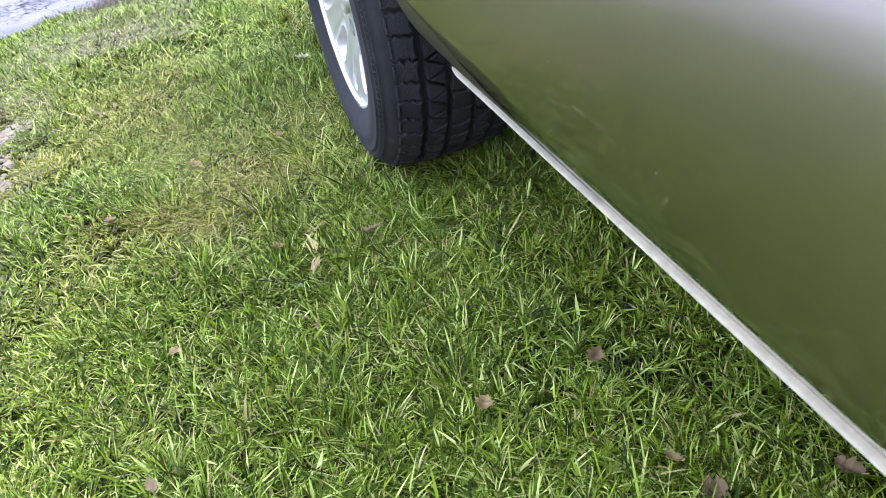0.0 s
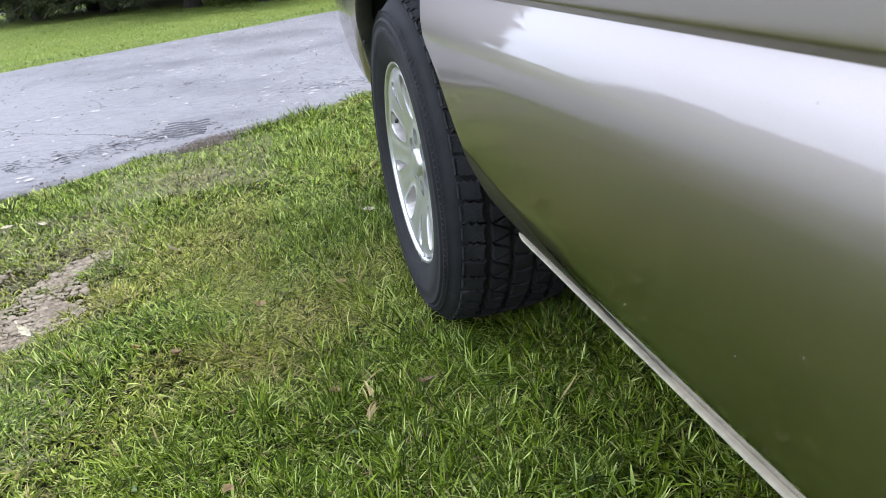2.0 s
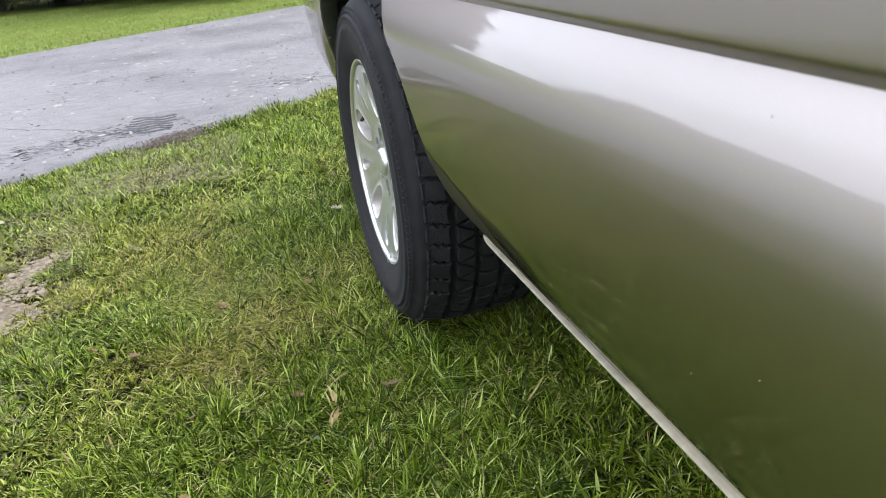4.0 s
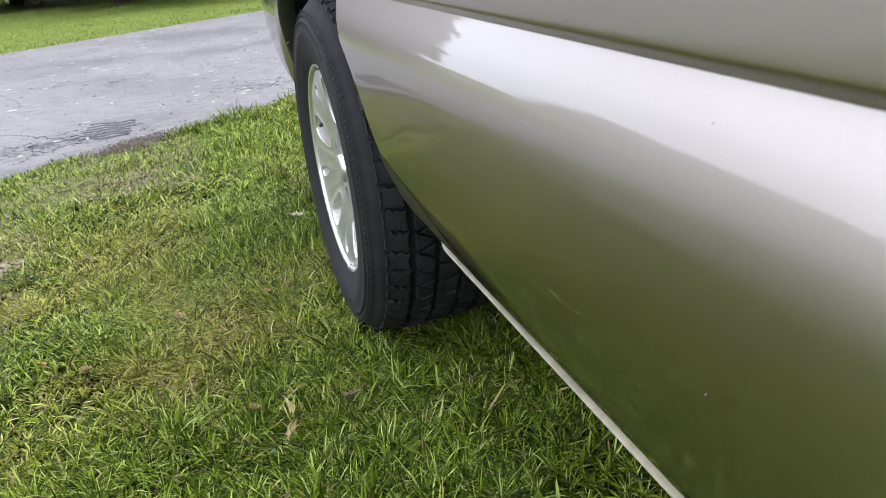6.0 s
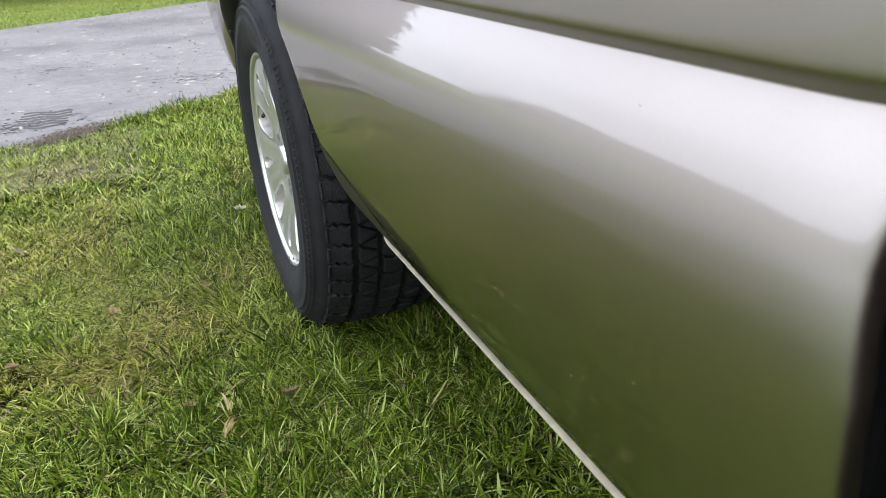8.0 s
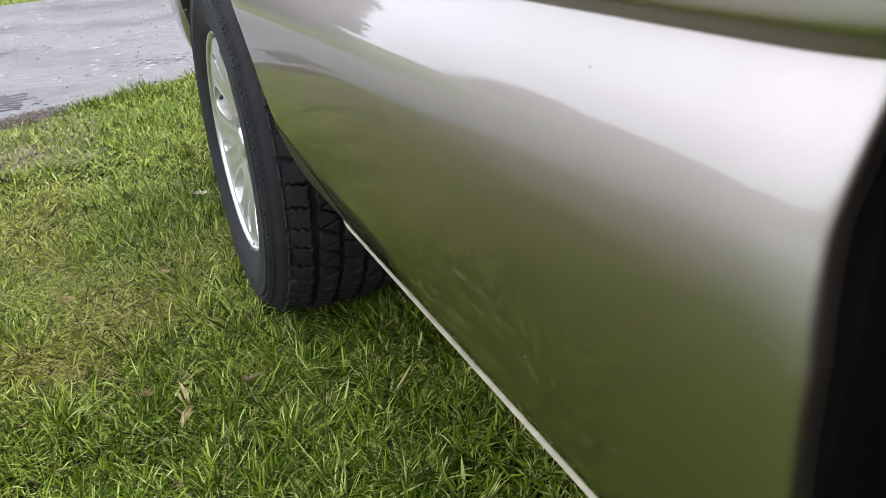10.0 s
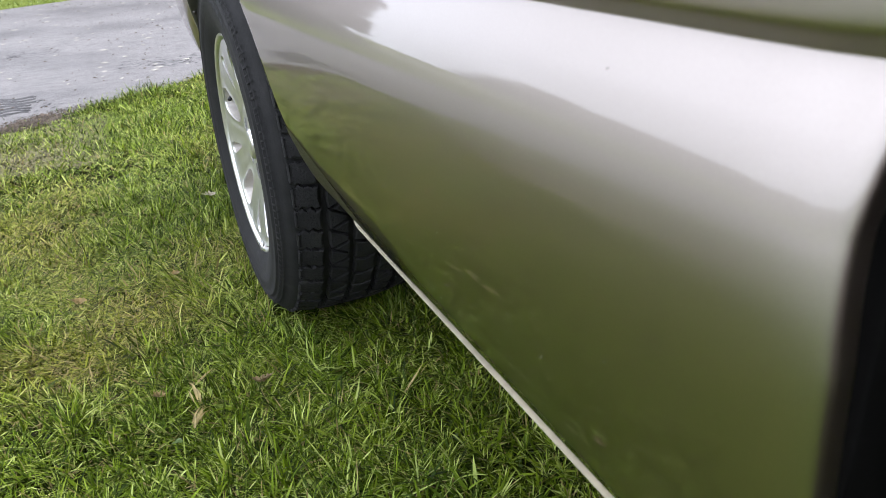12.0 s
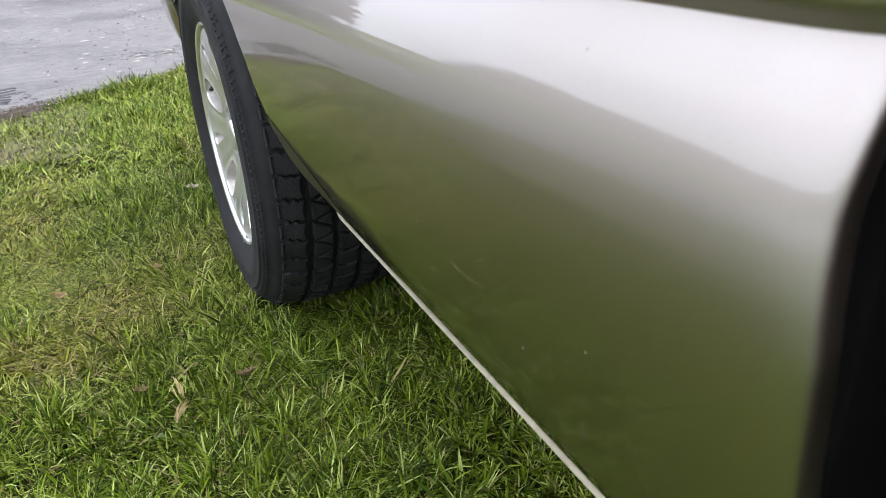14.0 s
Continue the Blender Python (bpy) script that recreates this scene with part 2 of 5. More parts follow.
STRAW = plain("dry_straw", (0.19, 0.160, 0.062), 0.75, scale=60)
MATTED = plain("matted_dead_grass", (0.140, 0.125, 0.066), 0.8, scale=25, vary=0.45)
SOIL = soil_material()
DIRT = plain("dry_dirt", (0.135, 0.105, 0.070), 0.95, scale=70, vary=0.55, bump=1.0)
STONE = plain("pale_pebble", (0.20, 0.163, 0.113), 0.85, scale=50, vary=0.3, bump=0.4)
SMEAR = plain("thin_mud_film", (0.082, 0.080, 0.084), 0.8, scale=60, vary=0.5, bump=0.5)
MUD = plain("dark_mud", (0.046, 0.045, 0.048), 0.8, scale=60, vary=0.4, bump=0.5)
ASPHALT = asphalt_material()
CRUMB = plain("brown_soil", (0.078, 0.060, 0.046), 0.9, scale=70, vary=0.6, bump=0.9)
SHADED_LIP = plain("shaded_lip_paint", (0.045, 0.044, 0.034), 0.6, scale=30, vary=0.3)
CRACK = plain("crack_filler", (0.03, 0.03, 0.03), 0.9)
LEAF = plain("dry_leaf_tan", (0.38, 0.275, 0.125), 0.6, scale=70, vary=0.35)
FRAYED = plain("frayed_straw", (0.28, 0.222, 0.086), 0.7, scale=90, vary=0.4)
LEAF_PALE = plain("dry_leaf_pale", (0.55, 0.50, 0.36), 0.6, scale=70, vary=0.2)
LEAF_BROWN = plain("dry_leaf_brown", (0.27, 0.19, 0.10), 0.6, scale=70, vary=0.3)
CHAFF = plain("pale_chaff", (0.30, 0.285, 0.25), 0.7, scale=70, vary=0.3)
WEED = plain("clover_leaf", (0.060, 0.10, 0.012), 0.55, scale=30, vary=0.4)
BARK = bark_material()
NEEDLE = needle_material()
HAZED_LEAF = leaf_material()
GRAVEL_FAR = plain("pale_gravel", (0.42, 0.42, 0.42), 0.9, scale=3)


# ---- mesh helpers ----
def finish(name, bm, material, smooth=True, sharp=0):
    me = bpy.data.meshes.new(name)
    bm.to_mesh(me)
    bm.free()
    me.materials.append(material)
    if smooth:
        me.polygons.foreach_set("use_smooth", [True] * len(me.polygons))
        if sharp:
            me.set_sharp_from_angle(angle=radians(sharp))
    return new(name, me)


def part(name, bm, material, parent, label="", smooth=True, sharp=0):
    ob = finish(name, bm, material, smooth, sharp)
    ob.parent = parent
    if label:
        tagged(ob, label)
    return ob


def empty(name, m, label, category, group="", kind=""):
    ob = new(name)
    ob.matrix_basis = m
    return tagged(ob, label, category, group, kind)


def raw(name, verts, faces, material, smooth=True):
    me = bpy.data.meshes.new(name)
    me.from_pydata(verts, [], faces)
    me.materials.append(material)
    if smooth:
        me.polygons.foreach_set("use_smooth", [True] * len(me.polygons))
    return new(name, me)


def box(bm, lo, hi, bevel=0.0):
    r = bmesh.ops.create_cube(bm, size=1.0)
    vs = r["verts"]
    for v in vs:
        v.co = Vector([(a + b) / 2 + c * (b - a) for a, b, c in zip(lo, hi, v.co)])
    if bevel:
        es = list({e for v in vs for e in v.link_edges})
        bmesh.ops.bevel(bm, geom=es, offset=bevel, segments=2, affect="EDGES", profile=0.6)
    return bm


def strip(bm, rows_, closed=False):
    """Quads between rows of points of equal length."""
    vs = [[bm.verts.new(p) for p in row] for row in rows_]
    n = len(vs)
    for i in range(n if closed else n - 1):
        a, b = vs[i], vs[(i + 1) % n]
        for k in range(len(a) - 1):
            quad = []
            for v in (a[k], a[k + 1], b[k + 1], b[k]):
                if all((v.co - q.co).length > 1e-6 for q in quad):
                    quad.append(v)
            if len(quad) > 2:
                bm.faces.new(quad)
    return vs


def revolve(bm, profile, steps, centre=(0, 0, 0)):
    """Turns a profile of (x, r) round the x axis."""
    rows_ = []
    for i in range(steps):
        a = 2 * math.pi * i / steps
        rows_.append([(centre[0] + x, centre[1] + r * math.cos(a), centre[2] + r * math.sin(a)) for x, r in profile])
    return strip(bm, rows_, True)


def chaikin(pts, times_):
    p = np.array(pts, float)
    for _ in range(times_):
        q = np.empty((2 * len(p) - 2, 2))
        q[0::2] = 0.75 * p[:-1] + 0.25 * p[1:]
        q[1::2] = 0.25 * p[:-1] + 0.75 * p[1:]
        p = np.vstack([p[:1], q, p[-1:]])
    return p


def cylinder(bm, a, b, r0, r1=None, n=16):
    a, b = Vector(a), Vector(b)
    r1 = r0 if r1 is None else r1
    d = (b - a).normalized()
    u = d.orthogonal().normalized()
    w = d.cross(u)
    ring0, ring1 = [], []
    for i in range(n):
        t = 2 * math.pi * i / n
        o = u * math.cos(t) + w * math.sin(t)
        ring0.append(bm.verts.new(a + o * r0))
        ring1.append(bm.verts.new(b + o * r1))
    for i in range(n):
        j = (i + 1) % n
        bm.faces.new((ring0[i], ring0[j], ring1[j], ring1[i]))
    bm.faces.new(ring0[::-1])
    bm.faces.new(ring1)
    return bm


# ---- ground, driveway and distance ----
SLOPE = 0.56
NEAR_Y, FAR_Y = 2.44, 7.86


def near_edge(x):
    """The y of the driveway's nearer edge at x."""
    return NEAR_Y + SLOPE * x + 0.05 * noise.noise((x * 1.7, 3.0, 0)) + 0.03 * noise.noise((x * 6.0, 9.0, 0))


def far_edge(x):
    return FAR_Y + SLOPE * x + 0.05 * noise.noise((x * 1.1, 13.0, 0)) + 0.03 * noise.noise((x * 5.0, 19.0, 0))


def swell(x, y):
    """The lawn's gentle unevenness."""
    fade = max(0.0, 1 - max(abs(x + 0.5) - 3, abs(y) - 3, 0) / 2)
    return fade * (0.012 * noise.noise((x * 1.3, y * 1.3, 5)) + 0.006 * noise.noise((x * 5, y * 5, 2)))


def build_ground():
    xs = np.concatenate([[-600, -200, -60, -20, -8], np.arange(-4, 2.01, 0.06), [6, 20, 60, 200, 600]])
    ys = np.concatenate([[-600, -200, -60, -20, -8], np.arange(-3, 3.01, 0.06), [5, 9, 14, 25, 60, 200, 600]])
    verts = [(x, y, swell(x, y) - 0.004) for y in ys for x in xs]
    nx = len(xs)
    faces = [(j * nx + i, j * nx + i + 1, (j + 1) * nx + i + 1, (j + 1) * nx + i) for j in range(len(ys) - 1) for i in range(nx - 1)]
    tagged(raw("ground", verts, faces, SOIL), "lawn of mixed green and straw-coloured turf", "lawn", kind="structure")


def build_driveway():
    xs = np.concatenate([np.arange(-40, -4, 1.0), np.arange(-4, 3, 0.04), np.arange(3, 40, 1.0)])
    bm = bmesh.new()
    rows_ = []
    for x in xs:
        a, b = near_edge(x), far_edge(x)
        row = [(x, a - 0.03, -0.02), (x, a, 0.012), (x, a + 0.05, 0.020)]
        row += [(x, a + 0.05 + (b - a - 0.1) * k / 8, 0.022 + 0.02 * math.sin(math.pi * k / 8)) for k in range(1, 8)]
        row += [(x, b - 0.05, 0.020), (x, b, 0.012), (x, b + 0.03, -0.02)]
        rows_.append(row)
    strip(bm, rows_)
    bmesh.ops.recalc_face_normals(bm, faces=bm.faces[:])
    ob = finish("driveway", bm, ASPHALT)
    tagged(ob, "grey asphalt driveway, damp in places, with crumbled edges", "driveway", kind="structure")
    return ob


def drive_z(x, y):
    a, b = near_edge(x), far_edge(x)
    k = min(1, max(0, (y - a) / (b - a)))
    return 0.021 + 0.02 * math.sin(math.pi * k)


build_ground()
driveway = build_driveway()

# ---- the pickup truck ----
AXLE = 0.345
ARCH = 0.475
WIDTH = 1.88
FRONT = -1.3430
LOWER = [(0.083, 0.3405), (0.0765, 0.3515), (0.0605, 0.3725), (0.048, 0.39), (0.0273, 0.42), (0.010, 0.455), (-0.003, 0.50), (-0.012, 0.55), (-0.0170, 0.60), (-0.0185, 0.63), (-0.0185, 0.645), (-0.0168, 0.6632), (-0.013, 0.6813), (-0.008, 0.6961), (-0.003, 0.7075), (0.0005, 0.715), (0.0028, 0.72), (0.0045, 0.7235)]
CREASE = [(0.0046, 0.7238), (0.0044, 0.7245), (0.0036, 0.7257), (0.0019, 0.7283), (-0.0004, 0.7317), (-0.0027, 0.7352), (-0.0041, 0.7377), (-0.0050, 0.741), (-0.0054, 0.7475), (-0.0058, 0.762), (-0.0066, 0.8), (-0.0070, 0.85), (-0.0065, 0.92), (-0.003, 1.02), (0.004, 1.12), (0.012, 1.18), (0.03, 1.212), (0.056, 1.222), (0.096, 1.2225)]
UPPER = [(x, z if z > 0.78 else 0.7238 + (z - 0.7238) * (0.62 + 0.38 * (max(0.0, z - 0.741) / 0.04))) for x, z in CREASE]
SECTION = np.vstack([chaikin(LOWER, 3), chaikin(UPPER, 3)])


def skin(z):
    return float(np.interp(z, SECTION[:, 1], SECTION[:, 0]))


def skin_at(z, y):
    """The side skin; the crease fades out behind the axle."""
    k = min(1.0, max(0.0, y / 0.3))
    if k <= 0 or not 0.63 < z < 0.80:
        return skin(z)
    plain_ = -0.0185 + 0.0119 * (z - 0.63) / 0.17
    return skin(z) * (1 - k) + plain_ * k


def taper(y):
    """How far the body's tail turns inward."""
    return 0.11 * max(0.0, y - 0.46) ** 2


def bed_low(y):
    if abs(y) < ARCH:
        return AXLE + math.sqrt(ARCH * ARCH - y * y)
    if y > 0:
        return 0.40 + 0.45 * (y - ARCH)
    return 0.0


truck = empty("pickup_truck", Matrix.Identity(4), "pewter-olive metallic pickup truck parked on the lawn", "truck")


def arch_roll(y, z):
    """How far the panel's edge rolls inward round the wheel opening."""
    d = math.hypot(y, z - AXLE) - ARCH
    k = min(1.0, max(0.0, (0.66 - z) / 0.14))
    return 0.014 * k * max(0.0, 1 - max(0.0, d) / 0.034) ** 2


def side_point(x, y, z, mirror):
    return (WIDTH - x, y, z) if mirror else (x, y, z)


def bed_side(mirror):
    ys = list(np.linspace(FRONT + 0.056, -ARCH - 0.05, 22)) + [-ARCH - 0.04 + 0.005 * i for i in range(8)]
    ys += [-ARCH * math.cos(a) for a in np.linspace(0, math.pi, 49)]
    ys += list(np.linspace(ARCH + 0.02, 1.05, 16))
    cols = [(FRONT + 0.004, 0.0270), (FRONT + 0.0008, 0.0150)] + [(FRONT + 0.046 * (1 - math.cos(a)), 0.0105 * (1 - math.sin(a))) for a in np.linspace(0.0, math.pi / 2, 15)] + [(y, 0.0) for y in ys]
    bm = bmesh.new()
    rows_ = []
    for y, inset in cols:
        low = bed_low(y)
        row = []
        for x, z in SECTION:
            zz = max(z, low)
            xx = skin_at(zz, y) if zz > z or y > 0 else x
            slant = (0.0005 - 0.0048 * min(1.0, max(0.0, (0.67 - zz) / 0.05))) if y < FRONT + 0.02 else 0.0
            row.append(side_point(xx + inset + taper(y) + arch_roll(y, zz), y + slant, zz, mirror))
        rows_.append(row)
    strip(bm, rows_)
    bmesh.ops.remove_doubles(bm, verts=bm.verts[:], dist=0.0002)
    bmesh.ops.recalc_face_normals(bm, faces=bm.faces[:])
    panel = part("bed_side", bm, PAINT, truck, "olive-pewter side panel with a sharp body crease")
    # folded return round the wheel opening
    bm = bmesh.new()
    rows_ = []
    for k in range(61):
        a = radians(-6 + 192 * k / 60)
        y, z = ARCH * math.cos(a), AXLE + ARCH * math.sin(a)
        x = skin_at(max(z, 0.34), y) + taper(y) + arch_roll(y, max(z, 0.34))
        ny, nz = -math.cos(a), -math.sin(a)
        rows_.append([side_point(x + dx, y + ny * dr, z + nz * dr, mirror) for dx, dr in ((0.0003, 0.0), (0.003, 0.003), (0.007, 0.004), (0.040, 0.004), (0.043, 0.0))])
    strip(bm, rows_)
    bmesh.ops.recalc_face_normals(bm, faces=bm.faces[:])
    # lip paint darkened: the shade of the wheel opening sits in its colour
    part("arch_lip", bm, SHADED_LIP, panel, "folded inner lip of the wheel opening")
    # thin sheet painting a dark reflection on the turned-under corner ahead of the wheel
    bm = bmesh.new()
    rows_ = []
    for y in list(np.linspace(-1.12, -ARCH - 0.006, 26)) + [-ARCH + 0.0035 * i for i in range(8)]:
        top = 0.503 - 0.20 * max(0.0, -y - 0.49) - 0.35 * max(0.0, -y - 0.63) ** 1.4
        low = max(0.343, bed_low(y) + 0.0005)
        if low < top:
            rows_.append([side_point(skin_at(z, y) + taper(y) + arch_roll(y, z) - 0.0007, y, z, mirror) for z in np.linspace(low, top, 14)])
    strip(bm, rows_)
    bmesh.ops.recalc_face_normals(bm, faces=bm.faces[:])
    part("dark_reflection_sheet", bm, CORNER_REFLECTION, panel, "dark reflection painted on the turned-under corner ahead of the wheel")
    # hem along the lower edge
    bm = bmesh.new()
    hem = [(0.0865, 0.3430), (0.0802, 0.3424), (0.0763, 0.3409), (0.0745, 0.3388), (0.0749, 0.3370), (0.0777, 0.3360), (0.0865, 0.3358)]
    hem = chaikin([(0.0792 + (x - 0.0805) * 0.74, 0.3389 + (z - 0.3393) * 0.74) for x, z in hem], 2)
    rows_ = [[side_point(x, y, z, mirror) for x, z in hem] for y in np.linspace(FRONT - 0.008, -ARCH - 0.05, 12)]
    for y, k in ((-0.035, 1.0), (-0.024, 0.9), (-0.014, 0.72), (-0.005, 0.45), (0.002, 0.12)):
        rows_.append([side_point(0.0815 + (x - 0.0815) * k, -ARCH + y, 0.3405 + (z - 0.3405) * k, mirror) for x, z in hem])
    strip(bm, rows_)
    bmesh.ops.recalc_face_normals(bm, faces=bm.faces[:])
    part("lower_hem", bm, HEM, panel, "bright rolled hem along the panel's lower edge")
    for k, a in enumerate((28, 12, 152, 168)):
        bm = bmesh.new()
        y, z = (ARCH - 0.008) * math.cos(radians(a)), AXLE + (ARCH - 0.008) * math.sin(radians(a))
        cylinder(bm, side_point(skin(z) + taper(y) + 0.017, y, z, mirror), side_point(skin(z) + taper(y) + 0.017, y - 0.004 * math.cos(radians(a)), z - 0.004 * math.sin(radians(a)), mirror), 0.005, 0.004, 10)
        part("screw", bm, STEEL, panel)
    # liner of the wheel well
    bm = bmesh.new()
    rows_ = []
    for k in range(41):
        a = radians(-8 + 171 * k / 40)
        z0, y0 = AXLE + 0.4735 * math.sin(a), 0.4735 * math.cos(a)
        x0 = skin_at(max(z0, 0.34), y0) + taper(y0) + 0.034
        rows_.append([side_point(x, r * math.cos(a), AXLE + r * math.sin(a), mirror) for x, r in ((x0, 0.4735), (x0 + 0.012, 0.498), (0.11, 0.505), (0.38, 0.50), (0.40, 0.44), (0.40, 0.10))])
    strip(bm, rows_)
    part("wheel_liner", bm, LINER, truck, "black plastic wheel-well liner")


def build_wheel(name, m, steer_side=1, detail=True):
    """A wheel whose outer face lies at x = 0 and looks to -x, its axle at the origin."""
    wheel = new(name)
    wheel.parent = truck
    wheel.matrix_basis = m
    rng = random.Random(4)
    # carcass
    bm = bmesh.new()
    prof = [(0.030, 0.205), (0.006, 0.213), (-0.001, 0.222), (-0.0045, 0.232), (-0.0085, 0.236), (-0.0125, 0.252), (-0.0135, 0.2535), (-0.0145, 0.262), (-0.0155, 0.2628), (-0.0158, 0.272), (-0.0165, 0.2730), (-0.0165, 0.284), (-0.0160, 0.290), (-0.0140, 0.304), (-0.0160, 0.3055),
            (-0.0150, 0.3085), (-0.0115, 0.3100), (-0.0100, 0.3150), (-0.0125, 0.3165), (-0.0110, 0.3195), (-0.0075, 0.3210), (-0.0055, 0.3255), (-0.0075, 0.3270), (-0.0055, 0.3300), (-0.0020, 0.3315), (0.004, 0.341), (0.013, 0.349), (0.020, 0.3500), (0.030, 0.3485), (0.060, 0.3500), (0.135, 0.3520), (0.200, 0.3500), (0.240, 0.3480), (0.250, 0.3470),
            (0.268, 0.340), (0.281, 0.315), (0.286, 0.285), (0.281, 0.250), (0.266, 0.222), (0.240, 0.205)]
    prof = [(x, r - 0.005 * min(1.0, max(0.0, (r - 0.315) / 0.02))) for x, r in prof]
    revolve(bm, prof, 120)
    bmesh.ops.recalc_face_normals(bm, faces=bm.faces[:])
    part("tyre", bm, RUBBER, wheel, "worn black all-terrain tyre")
    # tread blocks
    bm = bmesh.new()

    def crown(x):
        return 0.3610 - 0.0125 * (abs(x - 0.135) / 0.117) ** 3.0

    def block(pts, r_low, tight=0.0):
        """A block over a loop of (x, angle) corners, with a chamfer."""
        cx = sum(p[0] for p in pts) / len(pts)
        ca = sum(p[1] for p in pts) / len(pts)
        rings = []
        worn = rng.uniform(0.0, 0.0016)
        for grow, drop in ((0.95 + tight, None), (0.925 + tight, 0.0040), (0.88 + tight, 0.0012), (0.78 + tight, 0.0)):
            ring = []
            for x, a in pts:
                xx, aa = cx + (x - cx) * grow, ca + (a - ca) * grow
                r = r_low if drop is None else crown(xx) - drop - worn
                ring.append(bm.verts.new((xx, r * math.cos(aa), r * math.sin(aa))))
            rings.append(ring)
        n = len(pts)
        for lo, hi in zip(rings, rings[1:]):
            for i in range(n):
                bm.faces.new((lo[i], lo[(i + 1) % n], hi[(i + 1) % n], hi[i]))
        bm.faces.new(rings[-1])

    count = 53
    step = 2 * math.pi / count
    for i in range(count):
        a = i * step + rng.uniform(-0.004, 0.004)
        g = rng.uniform(0.045, 0.075) * step
        for flip in (False, True):
            def fx(x):
                x = float(np.interp(x, (0.016, 0.0785, 0.0875, 0.1135, 0.1205), (0.016, 0.0615, 0.0700, 0.1065, 0.1140)))
                return 0.27 - x if flip else x
            s = 0.16 * step
            off = 0.5 * step if flip else 0.0
            xs_ = (0.016, 0.026, 0.036, 0.046, 0.056, 0.066, 0.0785)
            bow = [s * (0.0, 0.35, -0.1, 0.7, 0.3, 0.9, 0.6)[q] + rng.uniform(-0.05, 0.05) * step for q in range(7)]
            loop = [(fx(x), a + g + w_ + off) for x, w_ in zip(xs_, bow)] + [(fx(0.0735), a + 0.5 * step + s * 0.8 + off)]
            loop += [(fx(x), a + step - g + w_ + off) for x, w_ in reversed(list(zip(xs_, bow)))]
            block(loop, 0.338, 0.065)
            # lug that wraps on to the sidewall
            lug = []
            for aa in (a + g * 3.0 + off, a + step - g * 3.0 + off):
                lug.append([(fx(x), r * math.cos(aa), r * math.sin(aa)) for x, r in ((0.019, 0.3518), (0.009, 0.3492), (0.001, 0.343), (-0.0045, 0.3350), (-0.0040, 0.3270))])
            lv = strip(bm, lug)
            for e0, e1 in ((0, 1),):
                inner = [[bm.verts.new(Vector(v.co) + Vector(((0.008 if not flip else -0.008), -v.co.y * 0.012, -v.co.z * 0.012))) for v in lv[k]] for k in (0, 1)]
                for k in (0, 1):
                    for q in range(4):
                        bm.faces.new((lv[k][q], lv[k][q + 1], inner[k][q + 1], inner[k][q]))
            # two interlocking triangles
            o2 = off + 0.2 * step
            block([(fx(0.0890), a + o2 + 0.04 * step), (fx(0.0875), a + o2 + 0.5 * step), (fx(0.0890), a + o2 + 0.96 * step), (fx(0.1130), a + o2 + 0.60 * step), (fx(0.1130), a + o2 + 0.42 * step)], 0.341)
            block([(fx(0.1135), a + o2 + 0.68 * step), (fx(0.0920), a + o2 + 1.00 * step), (fx(0.1135), a + o2 + 1.34 * step)], 0.341)
        block([(0.1140, a + 0.02 * step), (0.135, a + 0.16 * step), (0.1560, a + 0.02 * step), (0.1540, a + 0.45 * step), (0.1560, a + 0.96 * step), (0.135, a + 1.1 * step), (0.1140, a + 0.96 * step), (0.1160, a + 0.45 * step)], 0.341)
    bmesh.ops.recalc_face_normals(bm, faces=bm.faces[:])
    part("tread", bm, TREAD, wheel, "chunky tread blocks with zigzag grooves", sharp=30)
    if detail:
        # worn raised lettering on the sidewall, kept as plain bars
        mark = None
        for start, n in ((70, 8), (262, 8)):
            for k in range(n):
                if mark is None:
                    bm = bmesh.new()
                    a1 = radians(4.2)
                    strip(bm, [[(x, r * math.cos(t), r * math.sin(t)) for x, r in ((-0.0150, 0.2755), (-0.0170, 0.2765), (-0.0166, 0.2925), (-0.0150, 0.2935))] for t in (0, a1 / 2, a1)])
                    bmesh.ops.recalc_face_normals(bm, faces=bm.faces[:])
                    ob = part("raised_mark", bm, RUBBER, wheel)
                    mark = ob.data
                else:
                    ob = new("raised_mark", mark)
                    ob.parent = wheel
                ob.matrix_basis = Matrix.Rotation(radians(start + k * 6.4), 4, "X")
        bm = bmesh.new()
        for i in range(150):
            a0 = 2 * math.pi * (i + rng.uniform(-0.15, 0.15)) / 150
            hw = 0.0055 if i % 5 else 0.003
            strip(bm, [[(x - 0.0004, r * math.cos(a0 + da), r * math.sin(a0 + da)) for x, r in ((-0.0100, 0.3165), (-0.0122, 0.3175), (-0.0075, 0.3285), (-0.0040, 0.3295))] for da in (-hw, hw)])
        bmesh.ops.recalc_face_normals(bm, faces=bm.faces[:])
        tagged(part("serration", bm, RUBBER, wheel), kind="stuff")
    # rim: lip and barrel
    bm = bmesh.new()
    revolve(bm, [(0.012, 0.226), (0.002, 0.2235), (-0.0015, 0.2205), (0.0, 0.2165), (0.003, 0.2140), (0.007, 0.2110), (0.020, 0.2075), (0.024, 0.2045)], 120)
    bmesh.ops.recalc_face_normals(bm, faces=bm.faces[:])
    rim = part("rim", bm, ALLOY, wheel, "silver alloy rim with a bright lip", sharp=28)
    bm = bmesh.new()
    revolve(bm, [(0.0235, 0.2045), (0.030, 0.2000), (0.050, 0.1960), (0.120, 0.190), (0.240, 0.200)], 96)
    bmesh.ops.recalc_face_normals(bm, faces=bm.faces[:])
    part("barrel", bm, BARREL, rim, "inner barrel dark with brake dust")
    # cast face: ten rounded windows punched through a dished disc
    bm = bmesh.new()

    def dish(r):
        t = min(1.0, max(0.0, (r - 0.080) / 0.129))
